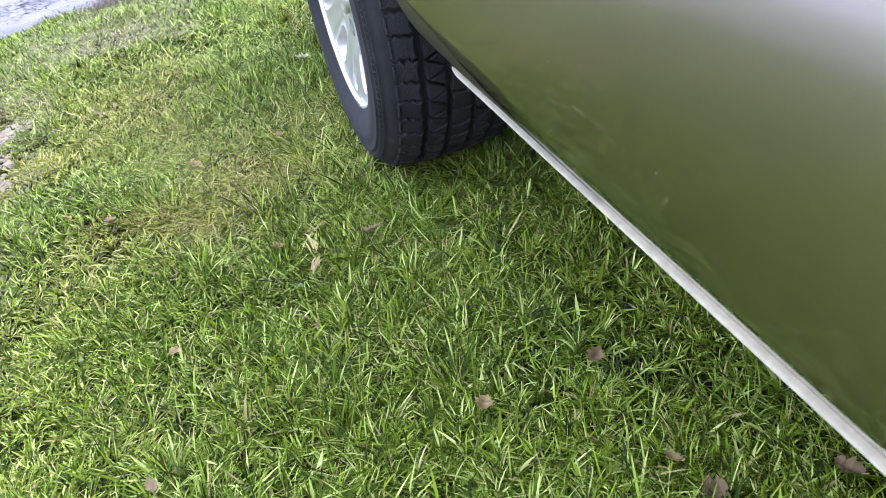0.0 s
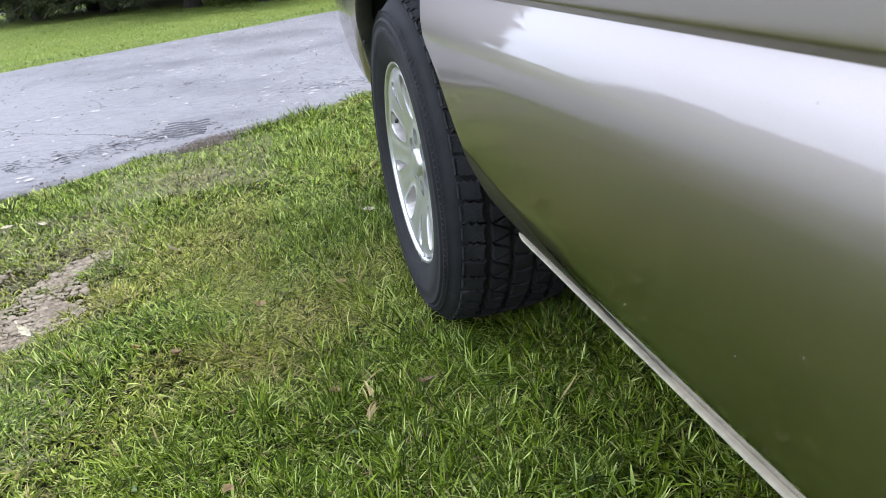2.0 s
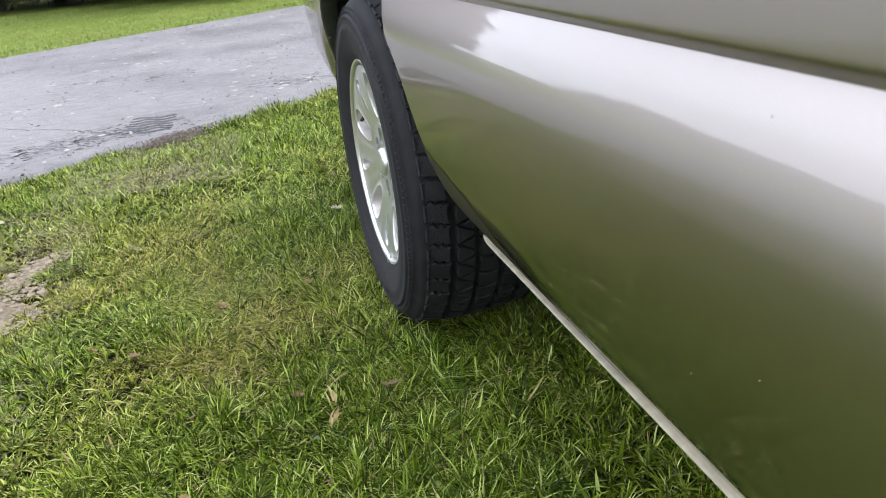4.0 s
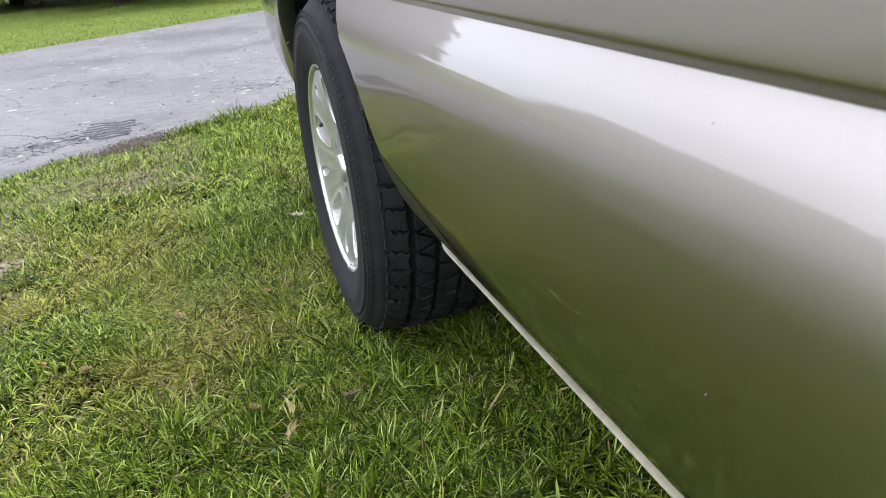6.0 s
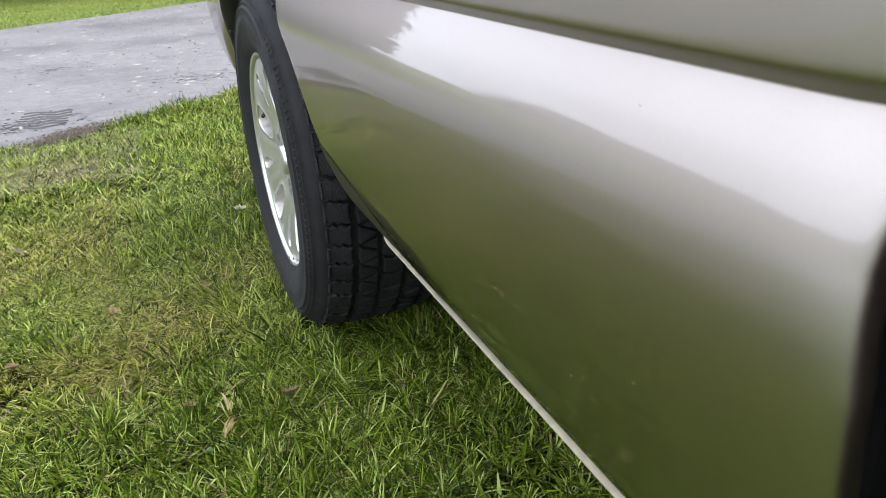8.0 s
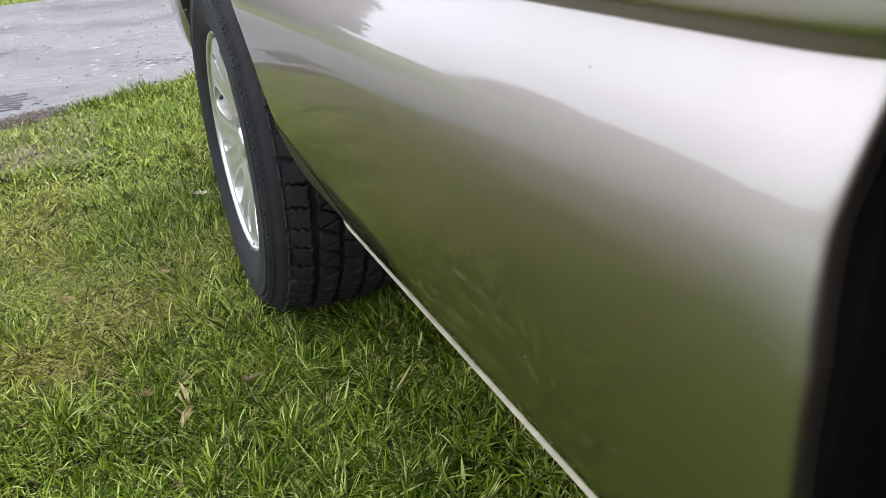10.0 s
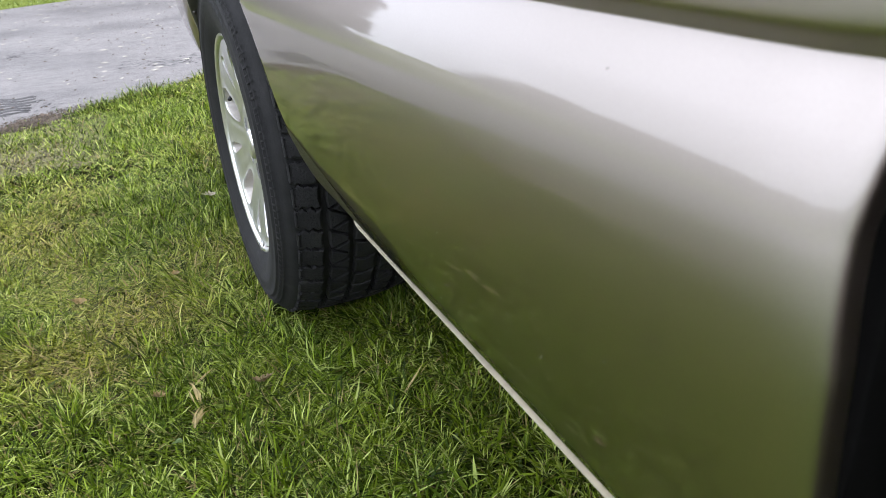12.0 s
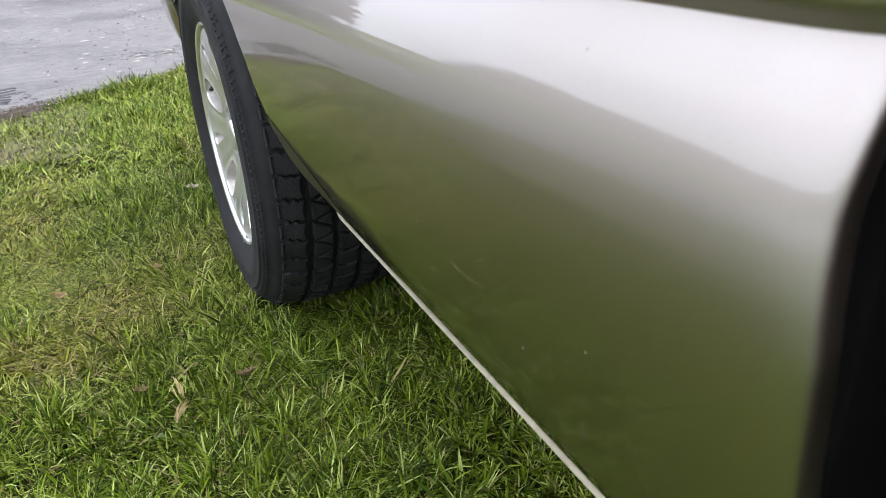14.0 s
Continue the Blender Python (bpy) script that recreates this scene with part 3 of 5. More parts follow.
        return 0.005 + 0.019 * (1 - t) ** 1.3

    def face_point(base, th, r, back=0.0):
        return (dish(r) + back, r * math.cos(base + th), r * math.sin(base + th))

    half_a, r_in, r_out = radians(18), 0.080, 0.209
    walls = []
    rim_ = [(1.0, f_) for f_ in np.linspace(-1, 1, 14)[:-1]] + [(f_, 1.0) for f_ in np.linspace(1, -1, 14)[:-1]]
    rim_ += [(-1.0, f_) for f_ in np.linspace(1, -1, 14)[:-1]] + [(f_, -1.0) for f_ in np.linspace(-1, 1, 14)]
    r_half, r_cen = (r_out - r_in) / 2, (r_out + r_in) / 2
    for k in range(10):
        base = radians(20 + 36 * k)
        r_mid, reach, w_mid, w_grow = (0.148, 0.048, 0.0275, 0.0070) if k % 2 == 0 else (0.158, 0.038, 0.0105, 0.0070)
        rows_ = []
        for u, v in rim_:
            eth, er = half_a * u, r_cen + r_half * v
            phi = math.atan2((er - r_mid) / reach, eth * r_mid / w_mid * 0.6)
            c, s_ = math.cos(phi), math.sin(phi)
            dr = reach * math.copysign(abs(s_) ** 0.74, s_)
            w = (w_mid + w_grow * dr / reach) * math.copysign(abs(c) ** 0.74, c)
            wth = w / (r_mid + dr)
            row = []
            # the pocket's sloping walls, open at the bottom
            for back, shrink in ((0.036, 0.84), (0.030, 0.86), (0.020, 0.90), (0.009, 0.95), (0.003, 0.98)):
                row.append(face_point(base, wth * shrink, r_mid + dr * shrink, back))
            for f_ in (0.0, 0.12, 0.4, 0.7, 1.0):
                row.append(face_point(base, wth + (eth - wth) * f_, r_mid + dr + (er - r_mid - dr) * f_, 0.0015 * math.sin(math.pi * f_)))
            rows_.append(row)
        strip(bm, [row[4:] for row in rows_])
        walls.append([row[:5] for row in rows_])
    bmesh.ops.remove_doubles(bm, verts=bm.verts[:], dist=0.0004)
    bmesh.ops.recalc_face_normals(bm, faces=bm.faces[:])
    part("wheel_face", bm, ALLOY, wheel, "silver cast face of broad spokes and rounded windows", sharp=35)
    for rows_ in walls:
        bm = bmesh.new()
        strip(bm, rows_)
        bmesh.ops.recalc_face_normals(bm, faces=bm.faces[:])
        part("window_wall", bm, DUSTY, wheel, "dusty silver wall of a spoke window")
    # hub plate with nut pockets
    bm = bmesh.new()
    loops = []
    n = 60
    outer = [bm.verts.new((0.0235, 0.086 * math.cos(2 * math.pi * i / n), 0.086 * math.sin(2 * math.pi * i / n))) for i in range(n)]
    edges = [bm.edges.new((outer[i], outer[(i + 1) % n])) for i in range(n)]
    for k in range(6):
        a = radians(25 + 60 * k)
        cy, cz = 0.058 * math.cos(a), 0.058 * math.sin(a)
        ring = []
        for i in range(18):
            t = 2 * math.pi * i / 18
            dr, dt = 0.0185 * math.cos(t), 0.0205 * math.sin(t)
            ring.append(bm.verts.new((0.0235, cy + dr * math.cos(a) - dt * math.sin(a), cz + dr * math.sin(a) + dt * math.cos(a))))
        edges += [bm.edges.new((ring[i], ring[(i + 1) % 18])) for i in range(18)]
        loops.append(ring)
    bmesh.ops.triangle_fill(bm, edges=edges, use_beauty=True)
    for f_ in [f_ for f_ in bm.faces if any((f_.calc_center_median() - Vector((0.0235, 0.058 * math.cos(radians(25 + 60 * k)), 0.058 * math.sin(radians(25 + 60 * k))))).length < 0.008 for k in range(6))]:
        bm.faces.remove(f_)
    for ring in loops:
        deep = [bm.verts.new(v.co + Vector((0.030, 0, 0))) for v in ring]
        for i in range(18):
            j = (i + 1) % 18
            bm.faces.new((ring[i], ring[j], deep[j], deep[i]))
        bm.faces.new(deep)
    skirt = [bm.verts.new(v.co + Vector((0.030, v.co.y * 0.05, v.co.z * 0.05))) for v in outer]
    for i in range(n):
        j = (i + 1) % n
        bm.faces.new((outer[i], outer[j], skirt[j], skirt[i]))
    bmesh.ops.recalc_face_normals(bm, faces=bm.faces[:])
    part("hub_plate", bm, ALLOY, wheel, "silver hub plate with six nut pockets", smooth=False)
    bm = bmesh.new()
    revolve(bm, [(0.014, 0.0), (0.014, 0.018), (0.015, 0.026), (0.018, 0.031), (0.028, 0.032)], 32)
    bmesh.ops.recalc_face_normals(bm, faces=bm.faces[:])
    part("centre_cap", bm, ALLOY, wheel, "domed silver centre cap")
    for k in range(6):
        a = radians(25 + 60 * k)
        bm = bmesh.new()
        c = Vector((0, 0.058 * math.cos(a), 0.058 * math.sin(a)))
        cylinder(bm, c + Vector((0.053, 0, 0)), c + Vector((0.032, 0, 0)), 0.0095, 0.0085, 6)
        part("lug_nut", bm, STEEL, wheel, smooth=False)
    bm = bmesh.new()
    revolve(bm, [(0.085, 0.02), (0.080, 0.06), (0.095, 0.145), (0.115, 0.15), (0.115, 0.02)], 48)
    part("brake_disc", bm, BARREL, wheel, "dull brake disc behind the spokes")
    bm = bmesh.new()
    cylinder(bm, (0.034, 0.183, 0.072), (0.012, 0.152, 0.062), 0.0050, 0.0042, 10)
    part("valve_stem", bm, BLACK, wheel, "black rubber valve stem")
    bm = bmesh.new()
    for a in (radians(-96),):
        cylinder(bm, (0.004, 0.2165 * math.cos(a), 0.2165 * math.sin(a)), (-0.0022, 0.2165 * math.cos(a), 0.2165 * math.sin(a)), 0.0115, 0.0095, 18)
    part("balance_weight", bm, ALLOY, wheel, "small round weight on the rim lip")
    return wheel


def paint_specks():
    """Chips and specks in the paint beside the cab."""
    rng = random.Random(31)
    spots = [(-1.212, 0.703, 0.0005, BLACK), (-1.02, 0.55, 0.0008, CHAFF), (-1.16, 0.52, 0.0006, CHAFF), (-0.98, 0.47, 0.0009, CHAFF), (-1.23, 0.56, 0.0005, CHAFF)]
    for y, z, r, mat in spots:
        bm = bmesh.new()
        n = 9
        ring = [bm.verts.new((skin(z + r * math.sin(2 * math.pi * i / n)) - 0.0003, y + r * math.cos(2 * math.pi * i / n) * rng.uniform(0.8, 1.4), z + r * math.sin(2 * math.pi * i / n))) for i in range(n)]
        mid = bm.verts.new((skin(z) - 0.0007, y, z))
        for i in range(n):
            bm.faces.new((ring[i], ring[(i + 1) % n], mid))
        part("paint_chip", bm, mat, truck)


def build_cab():
    """The cab and nose: same side skin as the bed, parted by a black gap."""
    bm = bmesh.new()
    rows_ = []
    ys = list(np.linspace(FRONT - 0.014, -2.85, 12)) + [-2.85 - 0.475 + 0.475 * math.cos(a) for a in np.linspace(0, math.pi, 25)] + [-3.85, -4.0, -4.1, -4.16, -4.19]
    for y in ys:
        low = 0.34
        if abs(y + 3.325) < ARCH:
            low = max(low, AXLE + math.sqrt(max(0, ARCH ** 2 - (y + 3.325) ** 2)))
        tp = 0.9 * max(0, -y - 3.7) ** 2
        for mirror in (False,):
            row = []
            for x, z in SECTION[::3]:
                if z > 1.06:
                    continue
                zz = max(z, low)
                yy = min(y, FRONT - 0.055) if z < 0.7237 else y
                row.append((skin(zz) + tp, yy, zz))
        row = row + [(0.10 + tp, y, 1.075), (0.35, y, 1.10), (WIDTH - 0.35, y, 1.10), (WIDTH - 0.10 - tp, y, 1.075)] + [(WIDTH - p[0], p[1], p[2]) for p in reversed(row)]
        rows_.append(row)
    strip(bm, rows_)
    ends = [rows_[0], rows_[-1]]
    for e in ends:
        bm.faces.new([bm.verts.new(p) for p in e])
    bmesh.ops.remove_doubles(bm, verts=bm.verts[:], dist=0.0003)
    bmesh.ops.recalc_face_normals(bm, faces=bm.faces[:])
    cab = part("cab_body", bm, PAINT, truck, "olive-pewter cab and nose")
    bm = bmesh.new()
    loop = lambda z, y0, y1, x0: [(x0, y0, z), (WIDTH - x0, y0, z), (WIDTH - x0, y1, z), (x0, y1, z)]
    rows_ = [loop(z, y0, y1, x0) for z, y0, y1, x0 in ((1.06, -1.40, -2.95, 0.06), (1.10, -1.41, -2.88, 0.08), (1.60, -1.50, -2.18, 0.22), (1.68, -1.56, -2.10, 0.27), (1.70, -1.66, -2.02, 0.36))]
    rows_ = [r + r[:1] for r in rows_]
    strip(bm, rows_)
    bm.faces.new([bm.verts.new(p) for p in rows_[-1][:4]])
    bmesh.ops.remove_doubles(bm, verts=bm.verts[:], dist=0.0003)
    bmesh.ops.recalc_face_normals(bm, faces=bm.faces[:])
    part("roof", bm, PAINT, truck, "rounded cab roof")
    for nm, quad in (("side_window", [(0.095, -1.52, 1.13), (0.095, -2.72, 1.13), (0.207, -2.20, 1.56), (0.207, -1.58, 1.56)]),
                     ("side_window", [(WIDTH - 0.095, -1.52, 1.13), (WIDTH - 0.207, -1.58, 1.56), (WIDTH - 0.207, -2.20, 1.56), (WIDTH - 0.095, -2.72, 1.13)]),
                     ("windscreen", [(0.17, -2.855, 1.13), (WIDTH - 0.17, -2.855, 1.13), (WIDTH - 0.28, -2.24, 1.57), (0.28, -2.24, 1.57)]),
                     ("rear_window", [(0.25, -1.405, 1.15), (0.32, -1.48, 1.56), (WIDTH - 0.32, -1.48, 1.56), (WIDTH - 0.25, -1.405, 1.15)])):
        bm = bmesh.new()
        f_ = bm.faces.new([bm.verts.new(p) for p in quad])
        r = bmesh.ops.extrude_face_region(bm, geom=[f_])
        for v in [g for g in r["geom"] if isinstance(g, bmesh.types.BMVert)]:
            v.co += Vector(((v.co.x - WIDTH / 2) * 0.012, (v.co.y + 2.1) * 0.012, 0.004))
        bmesh.ops.recalc_face_normals(bm, faces=bm.faces[:])
        part(nm, bm, GLASS, truck, smooth=False)
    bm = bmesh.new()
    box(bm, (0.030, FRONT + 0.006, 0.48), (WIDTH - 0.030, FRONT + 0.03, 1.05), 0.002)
    part("bed_front", bm, GAP_SHADE, truck, "front wall of the bed, its colour blackened for the gap's shade", smooth=False)
    bm = bmesh.new()
    box(bm, (0.09, FRONT + 0.034, 0.62), (WIDTH - 0.09, 0.93, 0.68), 0.008)
    part("bed_floor", bm, BLACK, truck, "black bed floor", smooth=False)
    bm = bmesh.new()
    box(bm, (0.16, 0.93, 0.66), (WIDTH - 0.16, 1.0, 1.215), 0.018)
    gate = part("tailgate", bm, PAINT, truck, "closed tailgate", smooth=False)
    bm = bmesh.new()
    box(bm, (WIDTH / 2 - 0.11, 1.0, 1.05), (WIDTH / 2 + 0.11, 1.012, 1.12), 0.004)
    part("handle", bm, BLACK, gate, smooth=False)
    bm = bmesh.new()
    box(bm, (0.22, 0.98, 0.46), (WIDTH - 0.22, 1.14, 0.64), 0.03)
    part("rear_bumper", bm, CHROME, truck, smooth=False)
    bm = bmesh.new()
    box(bm, (0.12, -4.30, 0.42), (WIDTH - 0.12, -4.16, 0.66), 0.04)
    part("front_bumper", bm, CHROME, truck, smooth=False)
    for x0, x1 in ((0.27, 0.48), (WIDTH - 0.48, WIDTH - 0.27)):
        bm = bmesh.new()
        box(bm, (x0, -4.22, 0.76), (x1, -4.17, 0.92), 0.015)
        part("headlight", bm, LAMP_CLEAR, truck, smooth=False)
    bm = bmesh.new()
    box(bm, (0.52, -4.215, 0.74), (WIDTH - 0.52, -4.18, 0.94), 0.012)
    part("grille", bm, BLACK, truck, smooth=False)
    # unseen tank, floor pan and cross-members, added to block light under the truck
    bm = bmesh.new()
    box(bm, (0.17, -1.32, 0.345), (0.50, -0.56, 0.60), 0.04)
    part("light_block_tank", bm, BLACK, truck, "unseen black tank shape added to block light between frame and bed side", smooth=False)
    bm = bmesh.new()
    box(bm, (0.13, -3.0, 0.40), (WIDTH - 0.13, -1.36, 0.46), 0.02)
    part("light_block_pan", bm, STEEL, truck, smooth=False)
    for y in (-1.2, -0.52, 0.56):
        bm = bmesh.new()
        box(bm, (0.50, y - 0.05, 0.36), (WIDTH - 0.50, y + 0.05, 0.54), 0.01)
        part("light_block_beam", bm, STEEL, truck, smooth=False)
    # chassis rails and axle below
    for x0 in (0.52, WIDTH - 0.60):
        bm = bmesh.new()
        box(bm, (x0, -4.0, 0.42), (x0 + 0.08, 1.0, 0.56), 0.006)
        part("frame_rail", bm, STEEL, truck, smooth=False)
    for y in (0.0, -3.325):
        bm = bmesh.new()
        cylinder(bm, (0.14, y, AXLE), (WIDTH - 0.14, y, AXLE), 0.04)
        part("axle", bm, STEEL, truck)


bed_side(False)
bed_side(True)
near_wheel = build_wheel("wheel", pose(0, 0, AXLE))
for m in (pose(0, -3.325, AXLE), pose(WIDTH, 0, AXLE, 0, 0, 180), pose(WIDTH, -3.325, AXLE, 0, 0, 180)):
    copy_thing(near_wheel, m)
build_cab()
paint_specks()

# ---- grass ----
def value_noise(x, y, scale, seed):
    """Smooth noise 0..1 on arrays."""
    g = np.random.RandomState(seed).rand(64, 64)
    u, v = x * scale + 31.7, y * scale + 17.3
    i, j = np.floor(u).astype(int), np.floor(v).astype(int)
    fu, fv = u - i, v - j
    fu, fv = fu * fu * (3 - 2 * fu), fv * fv * (3 - 2 * fv)
    a, b = g[i % 64, j % 64], g[(i + 1) % 64, j % 64]
    c, d = g[i % 64, (j + 1) % 64], g[(i + 1) % 64, (j + 1) % 64]
    return (a * (1 - fu) + b * fu) * (1 - fv) + (c * (1 - fu) + d * fu) * fv


def near_edge_np(x):
    return NEAR_Y + SLOPE * x + 0.06 * (value_noise(x, x * 0, 3.0, 3) - 0.5) * 2


def along_rut(x, y):
    """Coordinates along and across the wheel rut."""
    return (x + 1.45) * 0.62 + (y - 0.05) * 0.785, -(x + 1.45) * 0.785 + (y - 0.05) * 0.62


def spot(x, y, cx, cy, r):
    return np.exp(-((x - cx) ** 2 + (y - cy) ** 2) / (r * r))


def dirt_amount(x, y):
    """1 in the bare rut beside the driveway, 0 on the lawn."""
    t, s = along_rut(x, y)
    rut = np.exp(-((s + 0.165) / 0.125) ** 2) * (t > -1.2) * np.clip((0.84 - t) / 0.22, 0, 1)
    tail = 0.75 * np.exp(-((s + 0.04) / 0.06) ** 2) * np.clip((t - 0.55) / 0.2, 0, 1) * np.clip((1.08 - t) / 0.2, 0, 1)
    rut2 = 0.85 * np.exp(-((s - 0.20) / 0.095) ** 2) * np.clip((0.85 - t) / 0.2, 0, 1) * (t > -1.2)
    bare_end = 0.9 * spot(x, y, -1.45, 1.22, 0.12)
    brk = 1.75 * (0.5 * value_noise(x, y, 6.0, 11) + 0.5 * value_noise(x, y, 19.0, 12)) - 0.06
    return np.clip(np.maximum.reduce([rut, tail, rut2, bare_end]) * brk, 0, 1)


def wear(x, y):
    """How far the turf is matted and thinned, 0..1: by the rut and by the driveway."""
    t, s = along_rut(x, y)
    by_rut = np.exp(-((s - 0.06) / 0.20) ** 2) * np.clip((1.3 - t) / 0.4, 0, 1)
    by_road = 0.7 * np.exp(-((x + 0.60) / 0.24) ** 2 - ((y - 1.36) / 0.34) ** 2)
    return np.clip(np.maximum(by_rut, by_road) * (0.35 + 1.1 * value_noise(x, y, 7.0, 51)), 0, 1)


def dryness(x, y):
    """How yellow and dead the turf is, 0..1."""
    d = 0.14 * np.clip((-0.25 - x) / 0.5, 0, 1) + 0.05 * np.clip((y + 0.35) / 0.3, 0, 1) + 0.9 * (0.6 * value_noise(x, y, 2.6, 61) + 0.4 * value_noise(x, y, 9.0, 62) - 0.47)
    for cx, cy, r, k in ((-0.58, -0.04, 0.11, 0.55), (-0.66, -0.20, 0.12, 0.3), (-0.80, -0.36, 0.14, 0.15), (-0.25, 0.03, 0.11, 0.6), (-0.41, -0.12, 0.10, 0.7), (-0.77, 0.40, 0.13, 0.8),
                         (-0.45, 0.32, 0.16, 0.65), (-0.50, 0.62, 0.18, 0.55), (-0.265, -0.47, 0.05, 0.6), (-0.07, -0.34, 0.09, 0.5), (-0.30, 0.16, 0.16, 0.4), (-0.34, -0.02, 0.16, 0.3), (-0.46, 0.95, 0.2, 0.5), (-0.12, 0.30, 0.14, 0.45)):
        d = d + k * spot(x, y, cx, cy, r)
    for cx, cy, r, k in ((-0.17, -0.55, 0.16, 0.6), (0.08, -0.36, 0.13, 0.5), (-0.22, 1.95, 0.35, 0.5), (-0.72, 0.10, 0.10, 0.5), (-0.10, -0.75, 0.15, 0.5), (-0.45, -0.40, 0.12, 0.3), (0.18, -0.70, 0.20, 0.9), (0.22, -0.45, 0.15, 0.7), (0.10, -0.95, 0.2, 0.8), (0.14, -0.15, 0.12, 0.4)):
        d = d - k * spot(x, y, cx, cy, r)
    return np.clip(np.maximum(d, 0.85 * wear(x, y)), 0, 1)


def ribbon_mesh(name, material, base, heading, length, width, bend, rise, twist, dry=None):
    """Many narrow blades as one mesh: four cross-bars and a tip each, bowing over towards the tip."""
    n = len(base)
    verts = np.empty((n, 9, 3), np.float32)
    elev = np.arcsin(np.clip(rise, -1, 1))
    px, py, pz = base[:, 0].copy(), base[:, 1].copy(), base[:, 2].copy()
    for k, w in enumerate((0.75, 1.0, 0.95, 0.68, 0.0)):
        t = k / 4
        h = heading + 0.5 * twist * t
        if k:
            e = elev - bend * (t - 0.125)
            px, py = px + np.cos(h) * np.cos(e) * length / 4, py + np.sin(h) * np.cos(e) * length / 4
            pz = np.maximum(pz + np.sin(e) * length / 4, base[:, 2] + 0.008 + 0.002 * k)
        if k < 4:
            hw = width * w * 0.5
            sx, sy = -np.sin(h + twist) * hw, np.cos(h + twist) * hw
            verts[:, 2 * k] = np.stack([px - sx, py - sy, pz], 1)
            verts[:, 2 * k + 1] = np.stack([px + sx, py + sy, pz], 1)
        else:
            verts[:, 8] = np.stack([px, py, pz], 1)
    o = (np.arange(n) * 9)[:, None]
    loops = np.concatenate([o + [0, 1, 3, 2], o + [2, 3, 5, 4], o + [4, 5, 7, 6], o + [6, 7, 8]], 1)
    me = bpy.data.meshes.new(name)
    me.vertices.add(n * 9)
    me.vertices.foreach_set("co", verts.ravel())
    me.loops.add(n * 15)
    me.loops.foreach_set("vertex_index", loops.astype(np.int32).ravel())
    me.polygons.add(n * 4)
    starts = (np.arange(n) * 15)[:, None] + [0, 4, 8, 12]
    me.polygons.foreach_set("loop_start", starts.astype(np.int32).ravel())
    me.polygons.foreach_set("use_smooth", np.ones(n * 4, bool))
    me.update(calc_edges=True)
    me.validate()
    if dry is not None:
        me.attributes.new("dry", "FLOAT", "POINT").data.foreach_set("value", np.repeat(dry, 9).astype(np.float32))
    me.materials.append(material)
    return new(name, me)


def swell_np(x, y):
    return np.array([swell(a, b) for a, b in zip(x, y)])


def under_tyre(x, y):
    return (x > -0.01) & (x < 0.235) & (np.abs(y) < 0.12)


def lawn(name, count, x0, x1, y0, y1, material, length, width, label, upright=0.75, seed=1, bare=True):
    r = np.random.RandomState(seed)
    x, y = r.uniform(x0, x1, count), r.uniform(y0, y1, count)
    # blades stand in small tufts
    cell = 0.034
    tx, ty = np.round(x / cell) * cell, np.round(y / cell) * cell
    h = np.sin(tx * 917.3 + ty * 431.7) * 43758.5
    h2 = np.sin(tx * 269.5 + ty * 183.3) * 24634.6
    tx, ty = tx + (h - np.floor(h) - 0.5) * cell, ty + (h2 - np.floor(h2) - 0.5) * cell
    pull = r.uniform(0.0, 0.92, count)
    x, y = x * (1 - pull) + tx * pull, y * (1 - pull) + ty * pull
    edge = near_edge_np(x) + 0.02 + r.uniform(-0.07, 0.05, count)
    keep = (y < edge) & ~under_tyre(x, y)
    if bare:
        d = dirt_amount(x, y)
        d = np.maximum(d, np.exp(-((x + 0.56) / 0.17) ** 2 - ((y - near_edge_np(x) + 0.07) / 0.10) ** 2) * 0.8)
        keep &= r.rand(count) > np.clip(d * 2.0 - 0.15, 0, 0.96)
        keep &= r.rand(count) > 0.80 * wear(x, y) * (upright > 0.3)
        thin = value_noise(x, y, 4.2, 5) * 0.4 + value_noise(x, y, 15, 6) * 0.6
        keep &= r.rand(count) < np.clip(0.50 + 2.2 * (thin - 0.36), 0.45, 1)
    x, y, tx, ty = x[keep], y[keep], tx[keep], ty[keep]
    n = len(x)
    dry = np.clip(dryness(x, y) + r.normal(0, 0.13, n), 0, 1)
    tall = 0.50 + 0.50 * value_noise(x, y, 2.3, 21) + 0.75 * (value_noise(x, y, 12, 22) - 0.35)
    shelter = np.exp(-((x - 0.02) / 0.28) ** 2) * 0.35
    ln = length * np.maximum(tall + shelter - 0.30 * dry - 0.5 * (bare and dirt_amount(x, y)), 0.3) * r.uniform(0.5, 1.4, n)
    flat = value_noise(x, y, 3.1, 33) * 0.6 + value_noise(x, y, 11, 34) * 0.4
    rise = np.clip(r.normal(upright, 0.2, n) - 0.8 * np.clip(flat - 0.5, 0, 1) - 0.25 * dry, 0.10, 0.99)
    swirl = 6.3 * value_noise(x, y, 1.6, 41)
    fan = np.arctan2(y - ty, x - tx) + r.normal(0, 0.7, n)
    head = np.where(r.rand(n) < 0.45, fan, swirl + r.normal(0, 1.7, n))
    base = np.stack([x, y, swell_np(x, y) - 0.006], 1)
    ob = ribbon_mesh(name, material, base, head, ln, width * np.clip(r.lognormal(-0.12, 0.38, n), 0.4, 2.0), np.abs(r.normal(0.75, 0.45, n)), rise, r.uniform(-0.9, 0.9, n), dry)
    return tagged(ob, label, "grass", kind="stuff")


